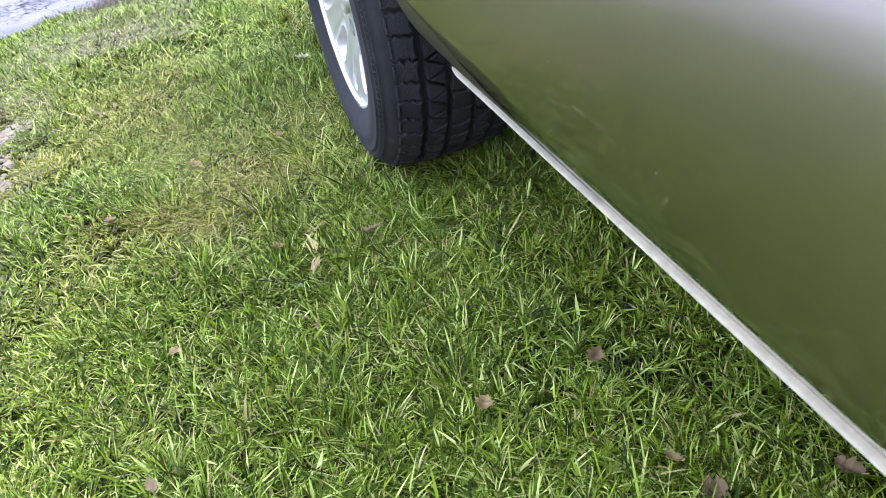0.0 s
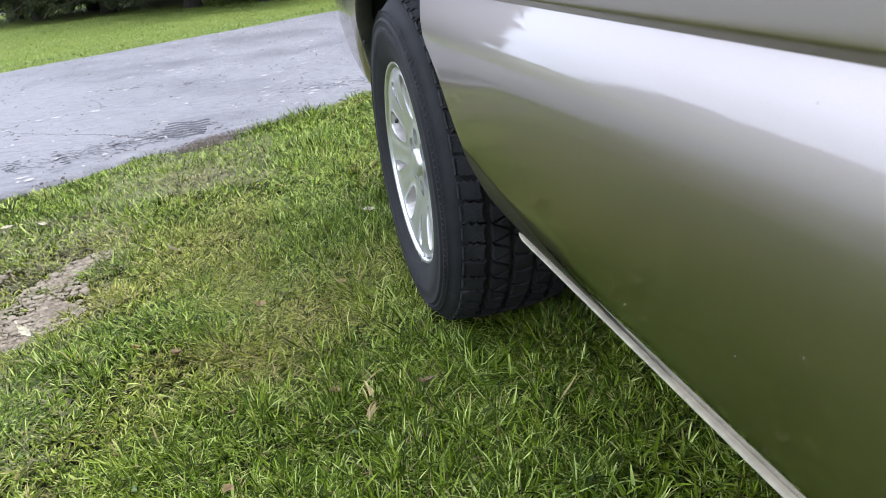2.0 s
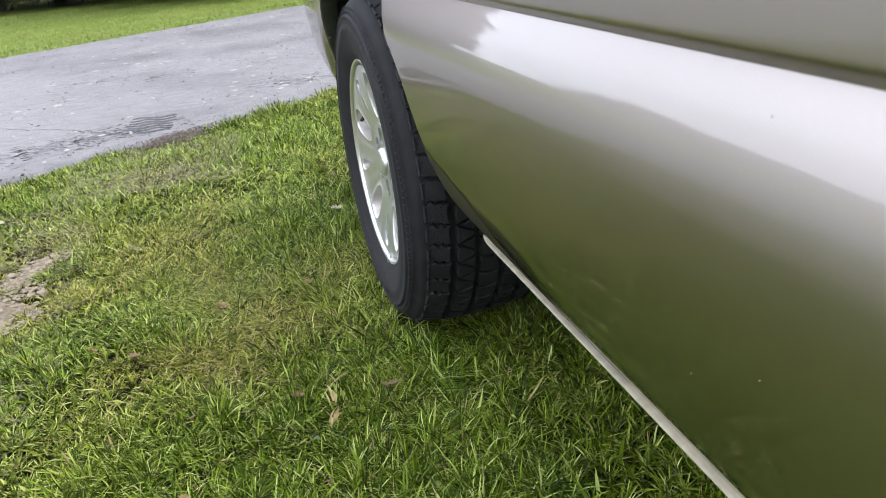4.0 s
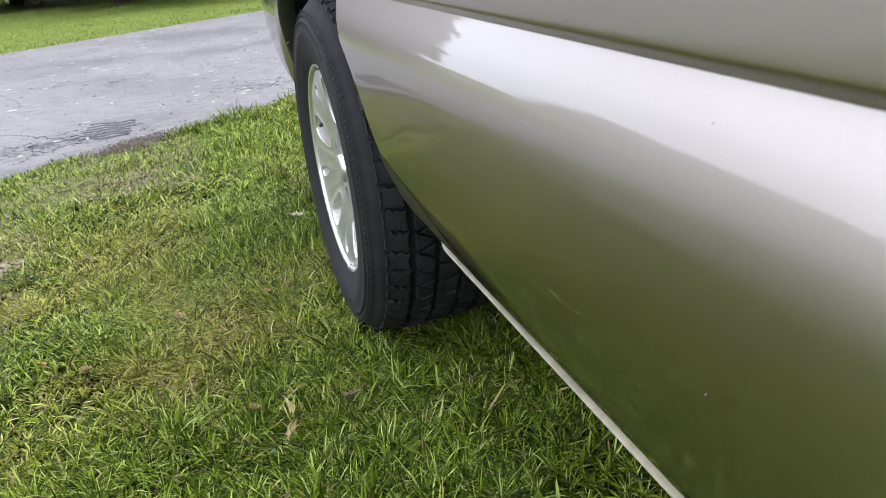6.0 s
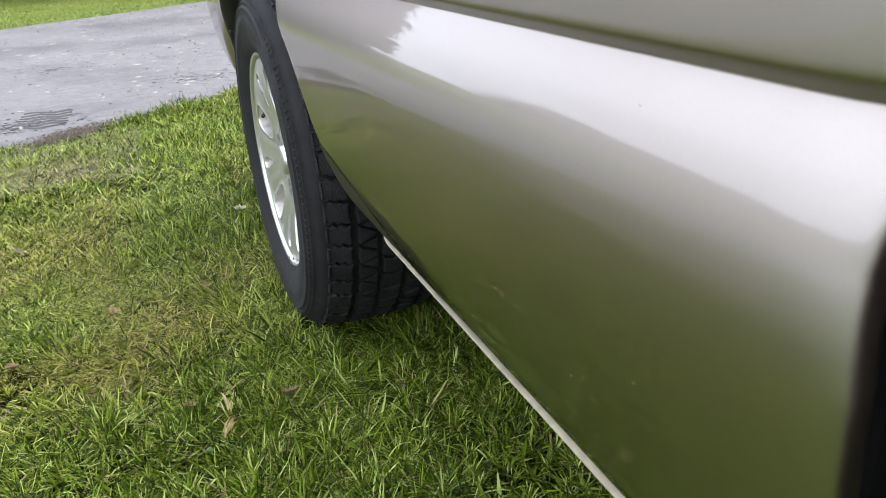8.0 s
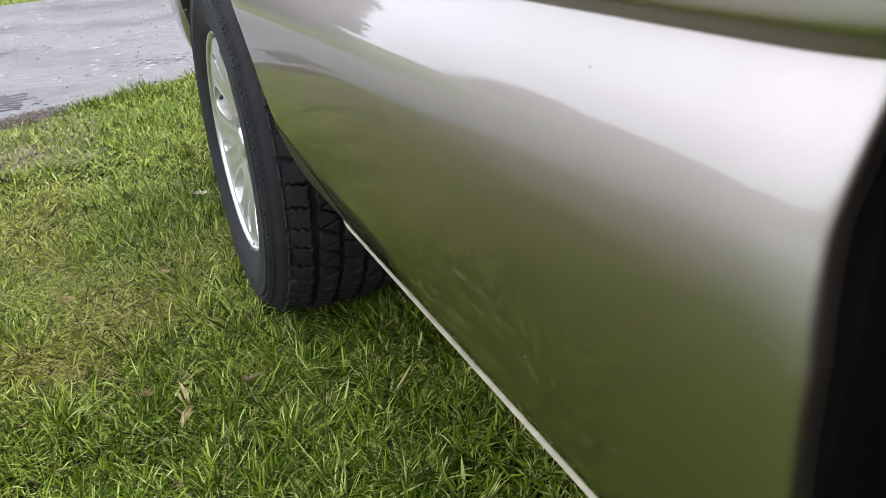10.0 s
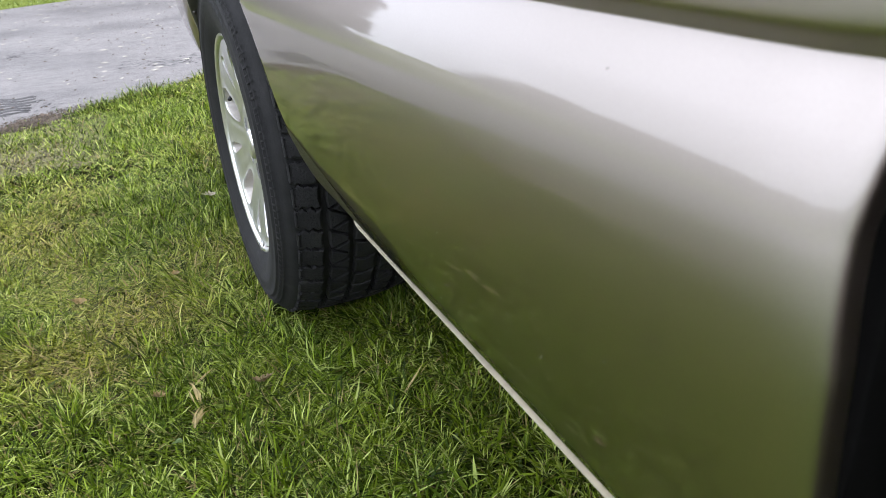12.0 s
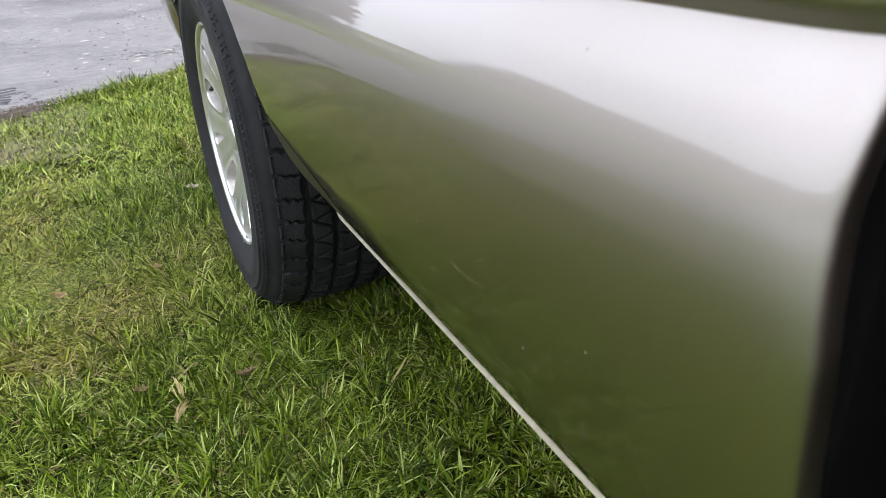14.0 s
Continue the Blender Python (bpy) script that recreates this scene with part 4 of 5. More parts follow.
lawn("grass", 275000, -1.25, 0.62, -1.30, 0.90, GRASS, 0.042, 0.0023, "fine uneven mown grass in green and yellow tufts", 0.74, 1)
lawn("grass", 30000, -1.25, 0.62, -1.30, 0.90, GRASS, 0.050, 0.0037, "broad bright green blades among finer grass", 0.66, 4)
lawn("grass", 50000, -2.4, -1.25, -1.3, 1.9, GRASS, 0.056, 0.0042, "uneven mown grass in green and yellow tufts", 0.70, 12)
lawn("grass", 120000, -1.25, 0.45, 0.90, 2.9, GRASS, 0.044, 0.0030, "uneven mown grass in green and yellow tufts", 0.70, 13)
lawn("grass", 14000, 0.45, 0.80, 0.90, 2.9, GRASS, 0.050, 0.0034, "uneven mown grass behind the truck", 0.70, 16)
lawn("grass", 18000, -7.0, -2.3, -5.0, 1.4, GRASS, 0.05, 0.0085, "coarse mown grass further from the truck", 0.66, 2, bare=False)
lawn("grass", 12000, -2.4, 0.1, -5.0, -1.28, GRASS, 0.05, 0.0075, "coarse mown grass beside the cab", 0.66, 14, bare=False)
lawn("grass", 9000, 0.6, 4.5, -5.0, 3.5, GRASS, 0.05, 0.0085, "coarse mown grass on the truck's other side", 0.66, 15, bare=False)
lawn("thatch", 11000, -2.4, 0.6, -1.5, 2.5, STRAW, 0.052, 0.0022, "dry straw thatch lying between the blades", 0.16, 3)


lawn("matted_grass", 15000, -0.98, -0.28, 1.25, 2.05, MATTED, 0.055, 0.0030, "matted grey-brown dead grass beside the driveway", 0.14, 6)
lawn("matted_grass", 26000, -2.1, -0.75, -0.3, 1.25, MATTED, 0.060, 0.0030, "matted grey-brown dead grass beside the bare rut", 0.14, 9)


def far_lawn():
    r = np.random.RandomState(5)
    n = 16000
    x = r.uniform(-11, 7, n)
    d = 0.8 * r.rand(n) ** 1.6
    y = FAR_Y + SLOPE * x + d * 1.12 + r.uniform(-0.04, 0.03, n)
    ok = y < 17
    x, y = x[ok], y[ok]
    n = len(x)
    base = np.stack([x, y, np.zeros(n) - 0.004], 1)
    ob = ribbon_mesh("far_grass", FAR_GRASS, base, r.uniform(0, 6.3, n), 0.026 * r.uniform(0.6, 1.4, n), 0.006 * r.uniform(0.6, 1.4, n), r.uniform(0, 0.8, n), np.clip(r.normal(0.75, 0.2, n), 0.2, 0.99), r.uniform(-0.8, 0.8, n))
    tagged(ob, "bright mown lawn along the driveway's far edge", "grass", kind="stuff")
    # the lawn behind, in mown tufts of light and dark green
    n = 60000
    x, d = r.uniform(-10, 4, n), 0.6 + 6.5 * r.rand(n) ** 1.3
    y = FAR_Y + SLOPE * x + d * 1.12
    tuft = value_noise(x, y, 2.2, 71) * 0.5 + value_noise(x, y, 0.6, 72) * 0.5
    ok = r.rand(n) < 0.35 + tuft
    x, y, tuft = x[ok], y[ok], tuft[ok]
    n = len(x)
    base = np.stack([x, y, np.zeros(n) - 0.004], 1)
    ob = ribbon_mesh("far_grass", FAR_GRASS, base, r.uniform(0, 6.3, n), 0.024 * r.uniform(0.6, 1.4, n), 0.005 * r.uniform(0.6, 1.4, n), r.uniform(0, 0.9, n), np.clip(r.normal(0.6, 0.2, n), 0.2, 0.99), r.uniform(-0.8, 0.8, n), np.clip(0.9 * tuft - 0.2 + r.normal(0, 0.12, n), 0, 1))
    tagged(ob, "mown lawn of light and dark green tufts beyond the driveway", "grass", kind="stuff")


far_lawn()


# ---- bare rut, pebbles, mud and litter ----
def build_rut():
    xs, ys = np.arange(-2.3, -0.55, 0.011), np.arange(-0.6, 1.45, 0.011)
    gx, gy = np.meshgrid(xs, ys)
    amt = dirt_amount(gx.ravel(), gy.ravel())
    zz = swell_np(gx.ravel(), gy.ravel()) - 0.004 - 0.02 + 0.030 * np.clip(amt * 1.6, 0, 1) + 0.016 * (value_noise(gx.ravel(), gy.ravel(), 24, 8) - 0.5) + 0.012 * (value_noise(gx.ravel(), gy.ravel(), 58, 9) - 0.5)
    nx = len(xs)
    faces = []
    for j in range(len(ys) - 1):
        for i in range(nx - 1):
            q = (j * nx + i, j * nx + i + 1, (j + 1) * nx + i + 1, (j + 1) * nx + i)
            if max(amt[k] for k in q) > 0.2:
                faces.append(q)
    verts = list(zip(gx.ravel().tolist(), gy.ravel().tolist(), zz.tolist()))
    ob = raw("dirt_patch", verts, faces, DIRT)
    bm = bmesh.new()
    bm.from_mesh(ob.data)
    bmesh.ops.delete(bm, geom=[v for v in bm.verts if not v.link_faces], context="VERTS")
    bm.to_mesh(ob.data)
    bm.free()
    tagged(ob, "bare sandy wheel rut in the lawn", "dirt", kind="stuff")


build_rut()


ICO = bmesh.new()
bmesh.ops.create_icosphere(ICO, subdivisions=1, radius=1.0)
ICO_V = np.array([v.co[:] for v in ICO.verts])
ICO_F = np.array([[v.index for v in f.verts] for f in ICO.faces])
ICO.free()


def pebbles(name, centres, radii, material, seed):
    """Many small uneven stones as one mesh."""
    r = np.random.RandomState(seed)
    n, k = len(radii), len(ICO_V)
    size = radii[:, None] * np.stack([r.uniform(0.8, 1.5, n), r.uniform(0.7, 1.1, n), r.uniform(0.45, 0.8, n)], 1)
    p = ICO_V[None] * size[:, None] * r.uniform(0.78, 1.18, (n, k, 1))
    a = r.uniform(0, 6.3, n)[:, None]
    out = np.stack([p[..., 0] * np.cos(a) - p[..., 1] * np.sin(a), p[..., 0] * np.sin(a) + p[..., 1] * np.cos(a), p[..., 2]], 2) + centres[:, None]
    faces = ICO_F[None] + (np.arange(n) * k)[:, None, None]
    return raw(name, out.reshape(-1, 3).tolist(), faces.reshape(-1, 3).tolist(), material, smooth=False)


def build_pebbles():
    r = np.random.RandomState(12)
    x, y = r.uniform(-1.9, -0.65, 90000), r.uniform(-0.3, 1.35, 90000)
    amount = dirt_amount(x, y)
    keep = (amount > 0.28) & (r.rand(90000) < amount * 1.3)
    x, y = x[keep][:11000], y[keep][:11000]
    size = 0.0016 + 0.0045 * r.rand(len(x)) ** 2 + 0.010 * r.rand(len(x)) ** 14
    ob = pebbles("gravel", np.stack([x, y, swell_np(x, y) + 0.006 + 0.1 * size], 1), size, STONE, 12)
    tagged(ob, "pale crumbs of soil and small stones in the rut", "gravel", kind="stuff")


build_pebbles()


def build_marks():
    """Mud ridges that tyres left on the asphalt."""
    rng = random.Random(5)

    def smears(cx, cy, ux, uy, reach, wide, n, ln, label):
        """Short wavy ridges of mud lying across a track."""
        bm = bmesh.new()
        for _ in range(n):
            s, w = rng.uniform(-reach, reach), rng.gauss(0, wide)
            x0, y0 = cx + ux * s - uy * w, cy + uy * s + ux * w
            length = ln * rng.uniform(0.2, 0.7)
            a = rng.gauss(-0.10, 0.22)
            half = rng.uniform(0.0015, 0.0055)
            ca, sa = math.cos(a), math.sin(a)
            ring = []
            for k in range(11):
                t = 2 * math.pi * k / 11
                u, v = length * math.cos(t) * rng.uniform(0.6, 1.15), half * math.sin(t) * rng.uniform(0.4, 1.25)
                v += 0.006 * math.sin(u * 60 + s * 30)
                x, y = x0 + ca * u - sa * v, y0 + sa * u + ca * v
                ring.append(bm.verts.new((x, y, drive_z(x, y) - 0.0005)))
            top = bm.verts.new((x0, y0, drive_z(x0, y0) + rng.uniform(0.001, 0.003)))
            for k in range(11):
                bm.faces.new((ring[k], ring[(k + 1) % 11], top))
        bmesh.ops.recalc_face_normals(bm, faces=bm.faces[:])
        tagged(finish("mud_print", bm, SMEAR), label, "mud", kind="stuff")

    bm = bmesh.new()
    for i in range(7):
        y0 = 2.24 + 0.05 * i
        rows_ = []
        for k in range(12):
            t = k / 11
            x = -0.81 + 0.006 * i + rng.uniform(-0.01, 0.01) + 0.22 * t
            y = y0 - 0.045 * t + 0.016 * math.sin(t * 9 + i) + rng.uniform(-0.003, 0.003)
            h = 0.016 * rng.uniform(0.5, 1.2) * math.sin(math.pi * (0.1 + 0.8 * t))
            z = drive_z(x, y)
            rows_.append([(x, y - h, z - 0.001), (x, y, z + 0.005), (x, y + h, z - 0.001)])
        strip(bm, rows_)
    bmesh.ops.recalc_face_normals(bm, faces=bm.faces[:])
    tagged(finish("mud_print", bm, MUD), "dark ridged tyre print of mud on asphalt", "mud", kind="stuff")
    smears(0.16, 3.02, 0.95, -0.1, 0.34, 0.09, 190, 0.06, "dark wavy mud smears beside the lawn")
    smears(-0.95, 3.95, 0.95, -0.30, 0.50, 0.09, 170, 0.07, "faint wavy mud smears on asphalt")
    smears(-1.08, 2.22, 0.94, 0.30, 0.42, 0.075, 420, 0.040, "damp mud smears along the asphalt's edge")
    smears(-0.78, 2.26, 0.87, 0.42, 0.34, 0.10, 80, 0.035, "damp mottled mud round the tyre print")
    smears(-1.9, 3.1, 0.95, -0.05, 0.9, 0.45, 130, 0.045, "faint wavy mud smears on asphalt")
    smears(-1.85, 2.92, 0.88, -0.48, 0.20, 0.06, 160, 0.05, "dark mottled mud on asphalt")
    # crumbs along the driveway's edge
    r = np.random.RandomState(5)
    x = np.concatenate([r.uniform(-1.9, 0.6, 60), r.normal(-0.55, 0.12, 1000)])
    edge = np.array([near_edge(v) for v in x])
    y = edge + np.concatenate([np.abs(r.normal(0, 0.05, 60)), r.normal(-0.07, 0.07, 1000)])
    z = np.array([drive_z(a, b) - 0.004 if b > e + 0.05 else 0.016 for a, b, e in zip(x, y, edge)])
    size = np.concatenate([0.003 + 0.006 * r.rand(60) ** 2, 0.0014 + 0.0034 * r.rand(1000) ** 2])
    tagged(pebbles("edge_crumbs", np.stack([x, y, z], 1), size, CRUMB, 6), "crumbs of soil along the asphalt's edge", "soil", kind="stuff")


build_marks()


def build_soil_patch():
    """A crumbled bare spot of brown soil where the lawn meets the driveway."""
    n_, m_ = 34, 26
    verts, faces = [], []
    for j in range(m_):
        for i in range(n_):
            u, v = i / (n_ - 1) * 2 - 1, j / (m_ - 1) * 2 - 1
            x = -0.57 + 0.16 * u
            y = near_edge(x) - 0.07 + 0.10 * v
            rim = max(0.0, 1 - (u * u + v * v) * (1 + 0.6 * noise.noise((u * 3, v * 3, 4))))
            z = -0.014 + 0.025 * min(1, rim * 1.6) + 0.018 * noise.noise((x * 40, y * 40, 1)) + 0.010 * noise.noise((x * 110, y * 110, 2))
            verts.append((x, y, z))
    for j in range(m_ - 1):
        for i in range(n_ - 1):
            faces.append((j * n_ + i, j * n_ + i + 1, (j + 1) * n_ + i + 1, (j + 1) * n_ + i))
    tagged(raw("soil_patch", verts, faces, CRUMB), "crumbled brown soil where lawn meets driveway", "soil", kind="stuff")


build_soil_patch()


def build_cracks():
    """Thin jagged cracks in the asphalt, each along a few turning points."""
    rng = random.Random(3)
    for turns in (((-1.82, 3.28), (-1.70, 3.04), (-1.60, 2.90), (-1.52, 2.86), (-1.35, 2.70), (-1.21, 2.62), (-1.08, 2.52), (-0.97, 2.41), (-0.91, 2.32)),
                  ((-1.43, 3.90), (-1.37, 3.75), (-1.29, 3.59), (-1.25, 3.47), (-1.245, 3.39), (-1.21, 3.30))):
        bm = bmesh.new()
        rows_ = []
        for (x0, y0), (x1, y1) in zip(turns, turns[1:]):
            n = max(3, int(math.hypot(x1 - x0, y1 - y0) / 0.018))
            for k in range(n):
                x = x0 + (x1 - x0) * k / n + rng.uniform(-0.007, 0.007)
                y = y0 + (y1 - y0) * k / n + rng.uniform(-0.016, 0.016)
                w = rng.uniform(0.003, 0.009)
                z = drive_z(x, y) + 0.0015
                rows_.append([(x - 0.4 * w, y - w, z - 0.002), (x, y, z), (x + 0.4 * w, y + w, z - 0.002)])
        strip(bm, rows_)
        tagged(finish("crack", bm, CRACK), "thin dark jagged crack running through the asphalt", "crack", kind="structure")


build_cracks()


def build_litter():
    """Flakes of leaf and chaff strewn on the asphalt."""
    rng = random.Random(9)
    for count, material, big, label in ((330, CHAFF, 1.0, "pale flakes of dry leaf strewn on asphalt"), (900, CRUMB, 0.42, "dark crumbs of bark and soil on asphalt")):
        bm = bmesh.new()
        for _ in range(count):
            x = rng.uniform(-4.5, 2.5)
            y = near_edge(x) + 0.05 + (far_edge(x) - near_edge(x) - 0.1) * rng.random() ** 1.3
            a = rng.gauss(-0.25, 0.5)
            ln, w = big * (0.008 + 0.028 * rng.random() ** 2), big * rng.uniform(0.0035, 0.010)
            z = drive_z(x, y) + 0.002
            c, s = math.cos(a), math.sin(a)
            ring = []
            for u, v, h in ((-1, 0, 0.003), (-0.3, -1, 0.001), (0.6, -0.7, 0.002), (1, 0, 0.003), (0.5, 0.8, 0.006), (-0.4, 0.9, 0.005)):
                ring.append(bm.verts.new((x + c * u * ln - s * v * w, y + s * u * ln + c * v * w, z + h)))
            mid = bm.verts.new((x, y, z + 0.003))
            for k in range(6):
                bm.faces.new((ring[k], ring[(k + 1) % 6], mid))
        tagged(finish("leaf_litter", bm, material), label, "litter", kind="stuff")


build_litter()


def dry_leaf(x, y, z, size, turn, material, label, curl=0.5, slim=0.42, tilt=0.0):
    """One curled, lobed leaf with a midrib and a stalk."""
    rng = random.Random(int(abs(x * 977 + y * 631) * 100))
    thing = empty("dry_leaf", pose(x, y, z, tilt * 20, tilt * 30, turn), label, "leaf", "dry leaves on the lawn")
    bm = bmesh.new()
    rows_ = []
    for k in range(13):
        t = k / 12
        half = size * slim * math.sin(math.pi * min(1, t * 0.93 + 0.05)) ** 0.8 * (1 + 0.25 * math.sin(t * 23 + rng.random()))
        zc = size * curl * (t - 0.5) ** 2 + rng.uniform(-0.002, 0.002)
        rows_.append([(size * (t - 0.5), half * u, zc + abs(u) ** 1.6 * half * (0.25 + 0.4 * curl)) for u in (-1, -0.5, 0, 0.5, 1)])
    vs = strip(bm, rows_)
    r = bmesh.ops.solidify(bm, geom=bm.faces[:], thickness=0.0006)
    part("blade", bm, material, thing)
    bm = bmesh.new()
    cylinder(bm, (-size * 0.5, 0, size * curl * 0.25), (-size * 0.72, size * 0.05, size * curl * 0.3 + 0.004), 0.0009, 0.0006, 6)
    part("stalk", bm, material, thing)
    return thing


# ---- trees beyond the lawn ----
def conifer(seed, height, spread, skirt=0.22, rich=1.0, far=False):
    rng = random.Random(seed)
    if far:
        thing = empty("tree", Matrix.Identity(4), "broad tree in the distant tree line, paled by haze in its colour", "tree", "distant tree line across the field")
    else:
        thing = empty("conifer", Matrix.Identity(4), "dark green conifer with low sweeping branches on the lawn's far side", "tree", "conifers beyond the lawn")
    bm = bmesh.new()
    segs = 9
    rows_ = []
    for k in range(segs + 1):
        t = k / segs
        r = 0.115 * (1 - t) ** 0.9 + 0.012 + 0.05 * math.exp(-t * 40)
        rows_.append([(r * math.cos(a) + 0.05 * math.sin(t * 5), r * math.sin(a), height * t - 0.03) for a in np.linspace(0, 2 * math.pi, 11)])
    strip(bm, rows_)
    part("trunk", bm, BARK, thing, "dark rough trunk")
    verts, faces = [], []
    limbs = bmesh.new()

    def spray(p, d, ln):
        """A flat spray of needles, finer near the ground."""
        d = d.normalized()
        side = d.cross(Vector((0, 0, 1)))
        if side.length < 0.1:
            side = Vector((1, 0, 0))
        side.normalize()
        fine = p.z < 1.3 and rich > 0.5
        for _ in range(18 if fine else 5):
            dd = (d + side * rng.uniform(-0.9, 0.9) + Vector((0, 0, rng.uniform(-0.7, 0.25)))).normalized()
            l2 = ln * (rng.uniform(0.28, 0.6) if fine else rng.uniform(0.9, 1.7))
            s2 = dd.cross(Vector((rng.uniform(-1, 1), rng.uniform(-1, 1), 1))).normalized() * l2 * (0.055 if fine else 0.16)
            q = p + Vector((rng.uniform(-1, 1), rng.uniform(-1, 1), rng.uniform(-1, 1))) * 0.06
            o = len(verts)
            verts.extend([q - s2 * 0.3, q + dd * l2 * 0.55 - s2, q + dd * l2, q + dd * l2 * 0.5 + s2])
            faces.append((o, o + 1, o + 2, o + 3))

    n = 110
    for i in range(n):
        t = (i / n) ** 1.35
        z = skirt + (height - 0.3 - skirt) * t + rng.uniform(-0.1, 0.1)
        a = i * 2.399 + rng.uniform(-0.4, 0.4)
        reach = spread * (1 - t) ** 0.75 * rng.uniform(0.65, 1.15) + 0.15
        tip_drop = -0.10 * reach - 0.12 * rng.random()
        a0 = Vector((0, 0, z))
        mid = Vector((math.cos(a) * reach * 0.5, math.sin(a) * reach * 0.5, z - 0.02))
        tip = Vector((math.cos(a) * reach, math.sin(a) * reach, max(0.24, z + tip_drop)))
        cylinder(limbs, a0, mid, 0.028 * (1 - t) + 0.008, 0.014 * (1 - t) + 0.005, 6)
        cylinder(limbs, mid, tip, 0.014 * (1 - t) + 0.005, 0.004, 6)
        steps = int((14 + 22 * (1 - t)) * rich)
        for k in range(steps):
            s = 0.25 + 0.75 * (k + rng.random()) / steps
            p = a0.lerp(mid, s * 2) if s < 0.5 else mid.lerp(tip, s * 2 - 1)
            d = Vector((math.cos(a), math.sin(a), -0.25)) + Vector((rng.uniform(-1, 1), rng.uniform(-1, 1), rng.uniform(-0.5, 0.3))) * 0.8
            p = p + Vector((rng.uniform(-1, 1), rng.uniform(-1, 1), rng.uniform(-0.6, 0.4))) * 0.13
            p.z = max(0.19, p.z)
            spray(p, d, rng.uniform(0.16, 0.36) / rich ** 0.4)
    tagged(part("limbs", limbs, BARK, thing), kind="stuff")
    crown = raw("crown", [tuple(v) for v in verts], faces, HAZED_LEAF if far else NEEDLE, smooth=False)
    crown.parent = thing
    return thing


def plant_trees():
    kinds = [conifer(1, 6.5, 1.9, 0.46), conifer(2, 7.4, 2.2, 0.52), conifer(3, 5.6, 1.7, 0.26)]
    far_kind = conifer(4, 6.5, 2.0, 0.3, 0.3, far=True)
    rng = random.Random(8)
    spots = [(-1.15, 13.6), (0.2, 12.6), (-2.9, 15.4), (-4.3, 15.9), (1.9, 14.0), (3.6, 14.4), (5.4, 13.8), (-3.5, 17.4), (-0.6, 17.0), (7.4, 14.4), (2.8, 16.4), (-5.2, 17.6), (-2.0, 18.2), (0.9, 18.6)]
    for k, (x, y) in enumerate(spots):
        m = pose(x, y, 0, 0, 0, rng.uniform(0, 360))
        if k < 3:
            kinds[k].matrix_basis = m
        else:
            copy_thing(kinds[k % 3], m)
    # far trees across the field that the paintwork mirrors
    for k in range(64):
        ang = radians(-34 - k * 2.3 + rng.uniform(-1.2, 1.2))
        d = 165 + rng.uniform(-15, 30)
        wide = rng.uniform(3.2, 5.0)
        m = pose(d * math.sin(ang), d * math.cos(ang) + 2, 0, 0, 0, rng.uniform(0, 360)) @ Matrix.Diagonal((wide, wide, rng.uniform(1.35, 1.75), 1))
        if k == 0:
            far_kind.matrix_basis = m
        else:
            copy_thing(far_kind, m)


plant_trees()


def build_lane():
    """A pale gravel lane behind the conifers."""
    bm = bmesh.new()
    rows_ = []
    for x in np.linspace(-30, 14, 60):
        y = 20.6 - 0.22 * x + 0.15 * noise.noise((x * 0.4, 1, 1))
        rows_.append([(x, y, -0.003), (x, y + 0.3, 0.012), (x, y + 2.4, 0.014), (x, y + 2.7, -0.003)])
    strip(bm, rows_)
    bmesh.ops.recalc_face_normals(bm, faces=bm.faces[:])
    tagged(finish("gravel_lane", bm, GRAVEL_FAR), "pale gravel lane behind the conifers", "lane", kind="structure")


build_lane()

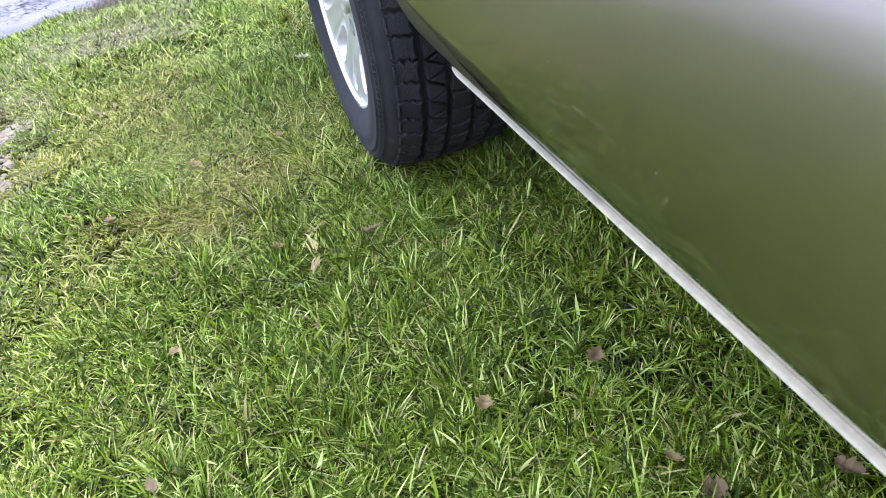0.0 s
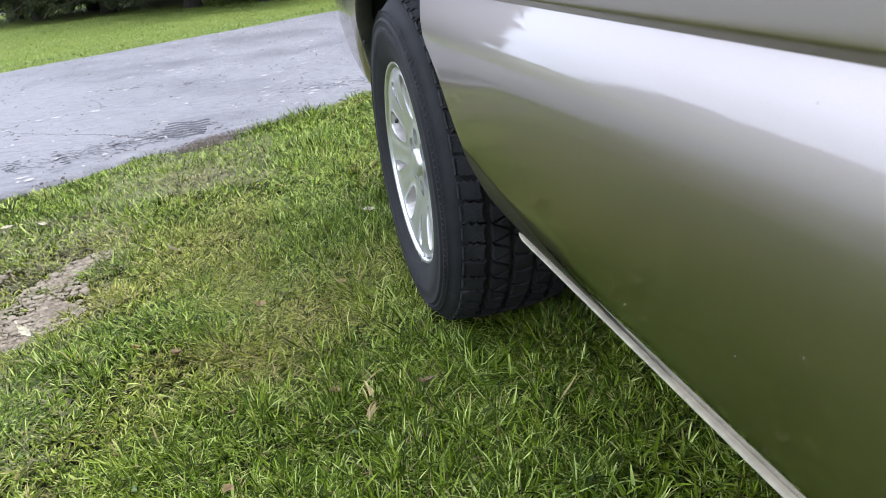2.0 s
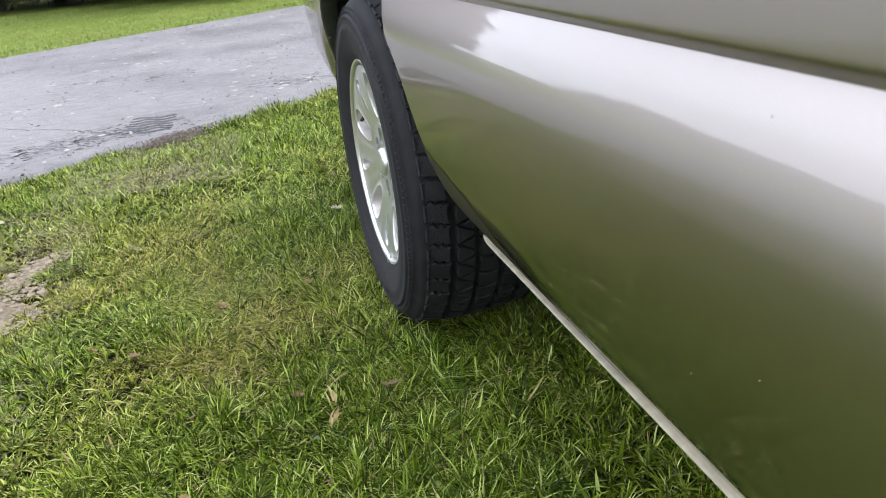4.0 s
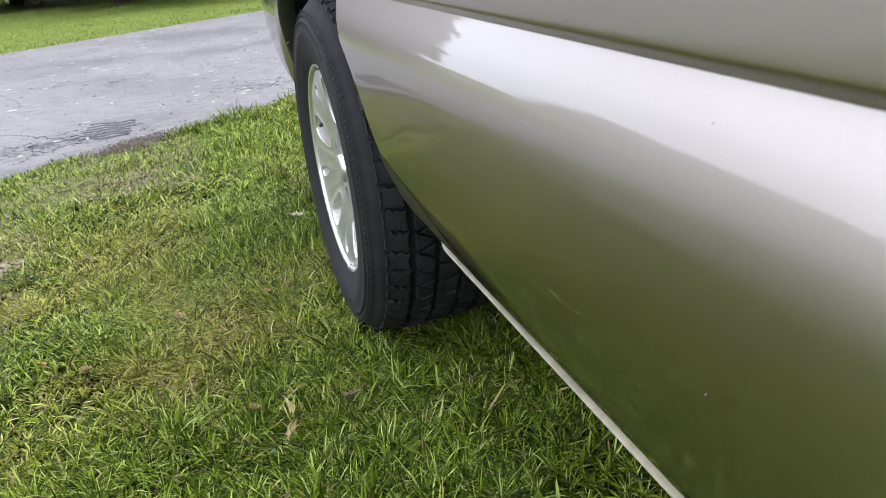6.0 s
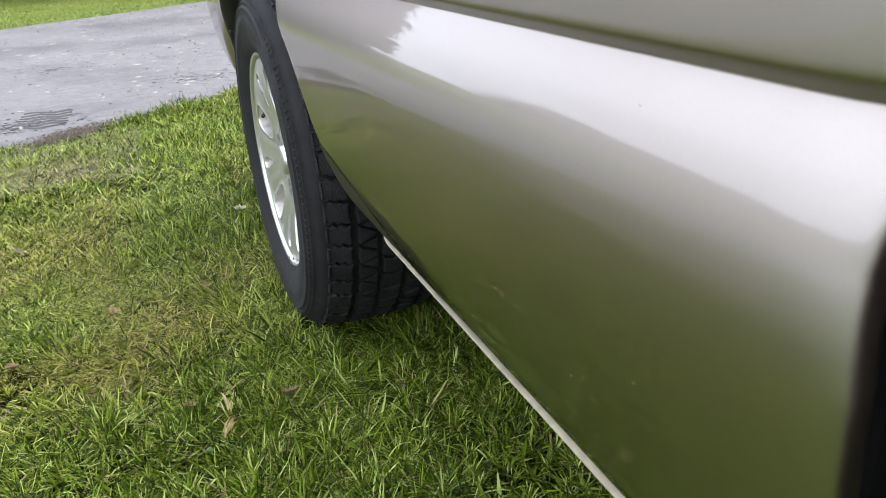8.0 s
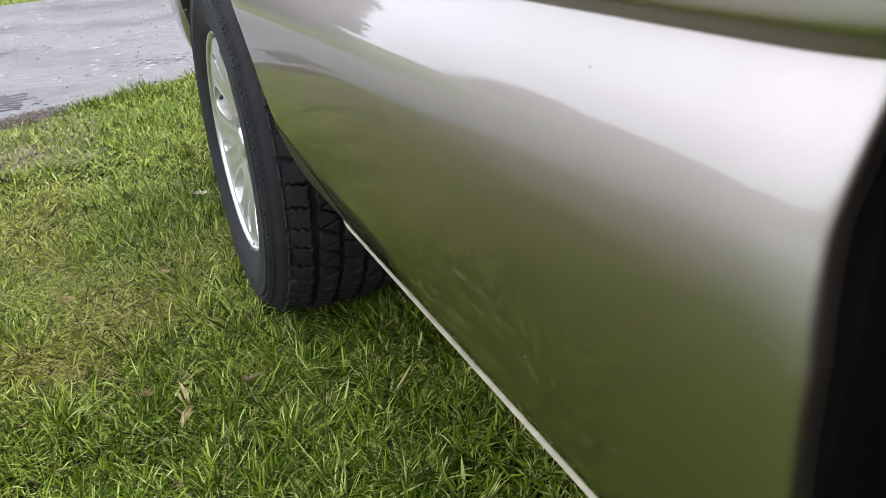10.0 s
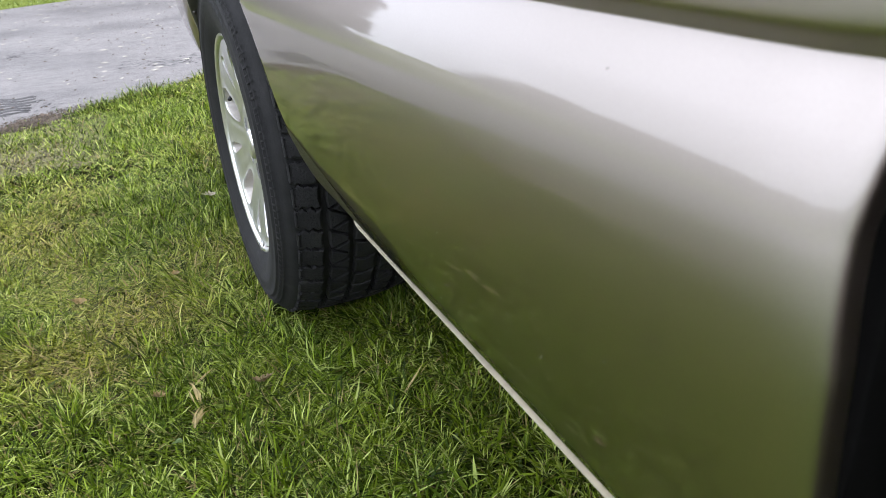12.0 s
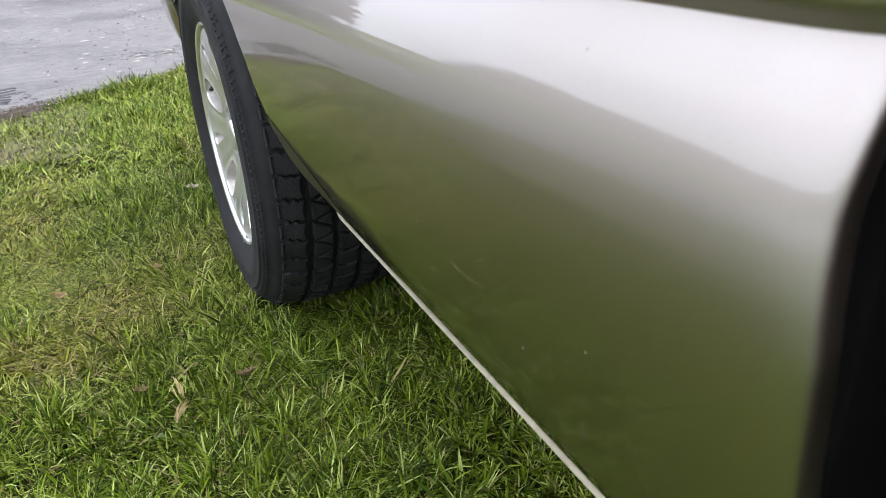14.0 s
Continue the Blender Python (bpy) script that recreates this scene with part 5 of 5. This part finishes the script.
# ---- single leaves ----
for x, y, z, size, turn, mat, label, curl, slim, tilt in (
    (-0.030, 0.600, 0.045, 0.034, 20, LEAF_PALE, "small pale yellow leaf on the grass", 0.5, 0.40, 0.3),
    (-0.612, 0.568, 0.050, 0.050, 75, LEAF_PALE, "pale upright dry leaf in the grass", 0.4, 0.36, 1.2),
    (-0.927, 0.210, 0.045, 0.052, -50, LEAF_PALE, "pale cream leaf at the edge of the rut", 0.3, 0.18, 0.6),
    (-0.453, -0.541, 0.036, 0.020, 40, LEAF, "small tan leaf between grass blades", 0.6, 0.5, 0.2),
    (-0.566, -0.042, 0.030, 0.040, 110, LEAF_BROWN, "curled brown leaf lying in dry grass", 1.0, 0.26, 0.4),
    (-0.382, 0.119, 0.030, 0.032, 10, LEAF, "small tan leaf lying in dry grass", 0.8, 0.34, 0.5),
    (-0.658, 0.022, 0.036, 0.030, 75, LEAF, "small orange-tan leaf upright in the grass", 0.6, 0.30, 1.0),
    (-0.086, -0.365, 0.028, 0.036, 150, LEAF_BROWN, "brown leaf lying low near the tyre", 0.9, 0.3, 0.4),
    (-0.256, -0.328, 0.032, 0.024, 40, LEAF, "small tan leaf between grass blades", 0.7, 0.4, 0.5),
    (-0.062, -0.862, 0.034, 0.030, 60, LEAF, "small tan leaf between grass blades", 0.7, 0.4, 0.5),
    (0.112, -0.845, 0.026, 0.040, 45, LEAF_BROWN, "brown curled leaf under the truck's side", 0.7, 0.3, 0.4),
    (0.124, -1.093, 0.028, 0.034, 15, LEAF_BROWN, "brown leaf in the shade under the truck", 0.7, 0.4, 0.4),
    (0.109, -1.040, 0.030, 0.030, 95, LEAF, "tan leaf in the shade under the truck", 0.7, 0.3, 0.8),
    (0.271, -1.134, 0.030, 0.034, 100, LEAF_BROWN, "brown leaf in the shade under the truck", 0.7, 0.4, 0.4),
    (-1.208, 1.147, 0.030, 0.040, 30, LEAF_PALE, "pale leaf near the driveway's edge", 0.4, 0.3, 0.2),
    (-1.085, 1.114, 0.030, 0.030, -20, LEAF_PALE, "pale leaf near the driveway's edge", 0.4, 0.3, 0.2),
    (-0.498, -0.786, 0.028, 0.024, -70, LEAF_BROWN, "small tan leaf on the grass", 0.4, 0.3, 0.2),
    (-0.177, 0.146, 0.034, 0.026, 35, LEAF, "small tan leaf on the grass", 0.5, 0.35, 0.4),
):
    dry_leaf(x, y, z, size, turn, mat, label, curl, slim, tilt)


def straw_wisp():
    """A frayed bunch of tan straw strands on the grass."""
    rng = random.Random(77)
    thing = empty("straw_wisp", pose(-0.200, -0.41, 0.045, 0, 0, 0), "frayed wisp of tan straw lying on green grass", "straw")
    for k in range(12):
        bm = bmesh.new()
        lower = k < 8
        x, y, z = (rng.gauss(-0.012, 0.006), rng.gauss(-0.045, 0.006), 0.0) if lower else (rng.gauss(0.006, 0.004), rng.gauss(0.0, 0.006), 0.004)
        head = radians(rng.gauss(62 if lower else 84, 16))
        ln, w = rng.uniform(0.030, 0.054), rng.uniform(0.0006, 0.0016)
        rows_ = []
        for i in range(6):
            t = i / 5
            a = head + 0.5 * t * rng.uniform(-0.3, 1.0)
            h = w * (0.35 + 1.3 * math.sin(math.pi * min(1, t + 0.12)))
            rows_.append([(x - math.sin(a) * h * u, y + math.cos(a) * h * u, z + 0.0012 * abs(u)) for u in (-1, 0, 1)])
            x, y, z = x + math.cos(a) * ln / 5, y + math.sin(a) * ln / 5, z + ln * 0.10 * math.cos(t * 3) + rng.uniform(-0.001, 0.001)
        strip(bm, rows_)
        part("strand", bm, FRAYED, thing)


straw_wisp()


def build_weeds():
    """Small round clover leaves between the blades."""
    rng = random.Random(21)
    bm = bmesh.new()
    for _ in range(60):
        cx, cy = rng.uniform(-1.6, 0.4), rng.uniform(-1.2, 2.2)
        if noise.noise((cx * 2.4, cy * 2.4, 7)) < 0.05 or cy > near_edge(cx) - 0.05:
            continue
        z = swell(cx, cy) + rng.uniform(0.012, 0.032)
        a0 = rng.uniform(0, 6.3)
        for k in range(3):
            a = a0 + k * 2.09
            r = rng.uniform(0.003, 0.006)
            c = Vector((cx + math.cos(a) * r, cy + math.sin(a) * r, z + rng.uniform(-0.002, 0.004)))
            ring = [bm.verts.new(c + Vector((math.cos(t) * r * 0.9, math.sin(t) * r * 0.75, 0.3 * r * math.sin(t + a)))) for t in np.linspace(0, 2 * math.pi, 7)[:-1]]
            bm.faces.new(ring)
    tagged(finish("clover", bm, WEED), "small round clover leaves among the grass", "clover", kind="stuff")


build_weeds()
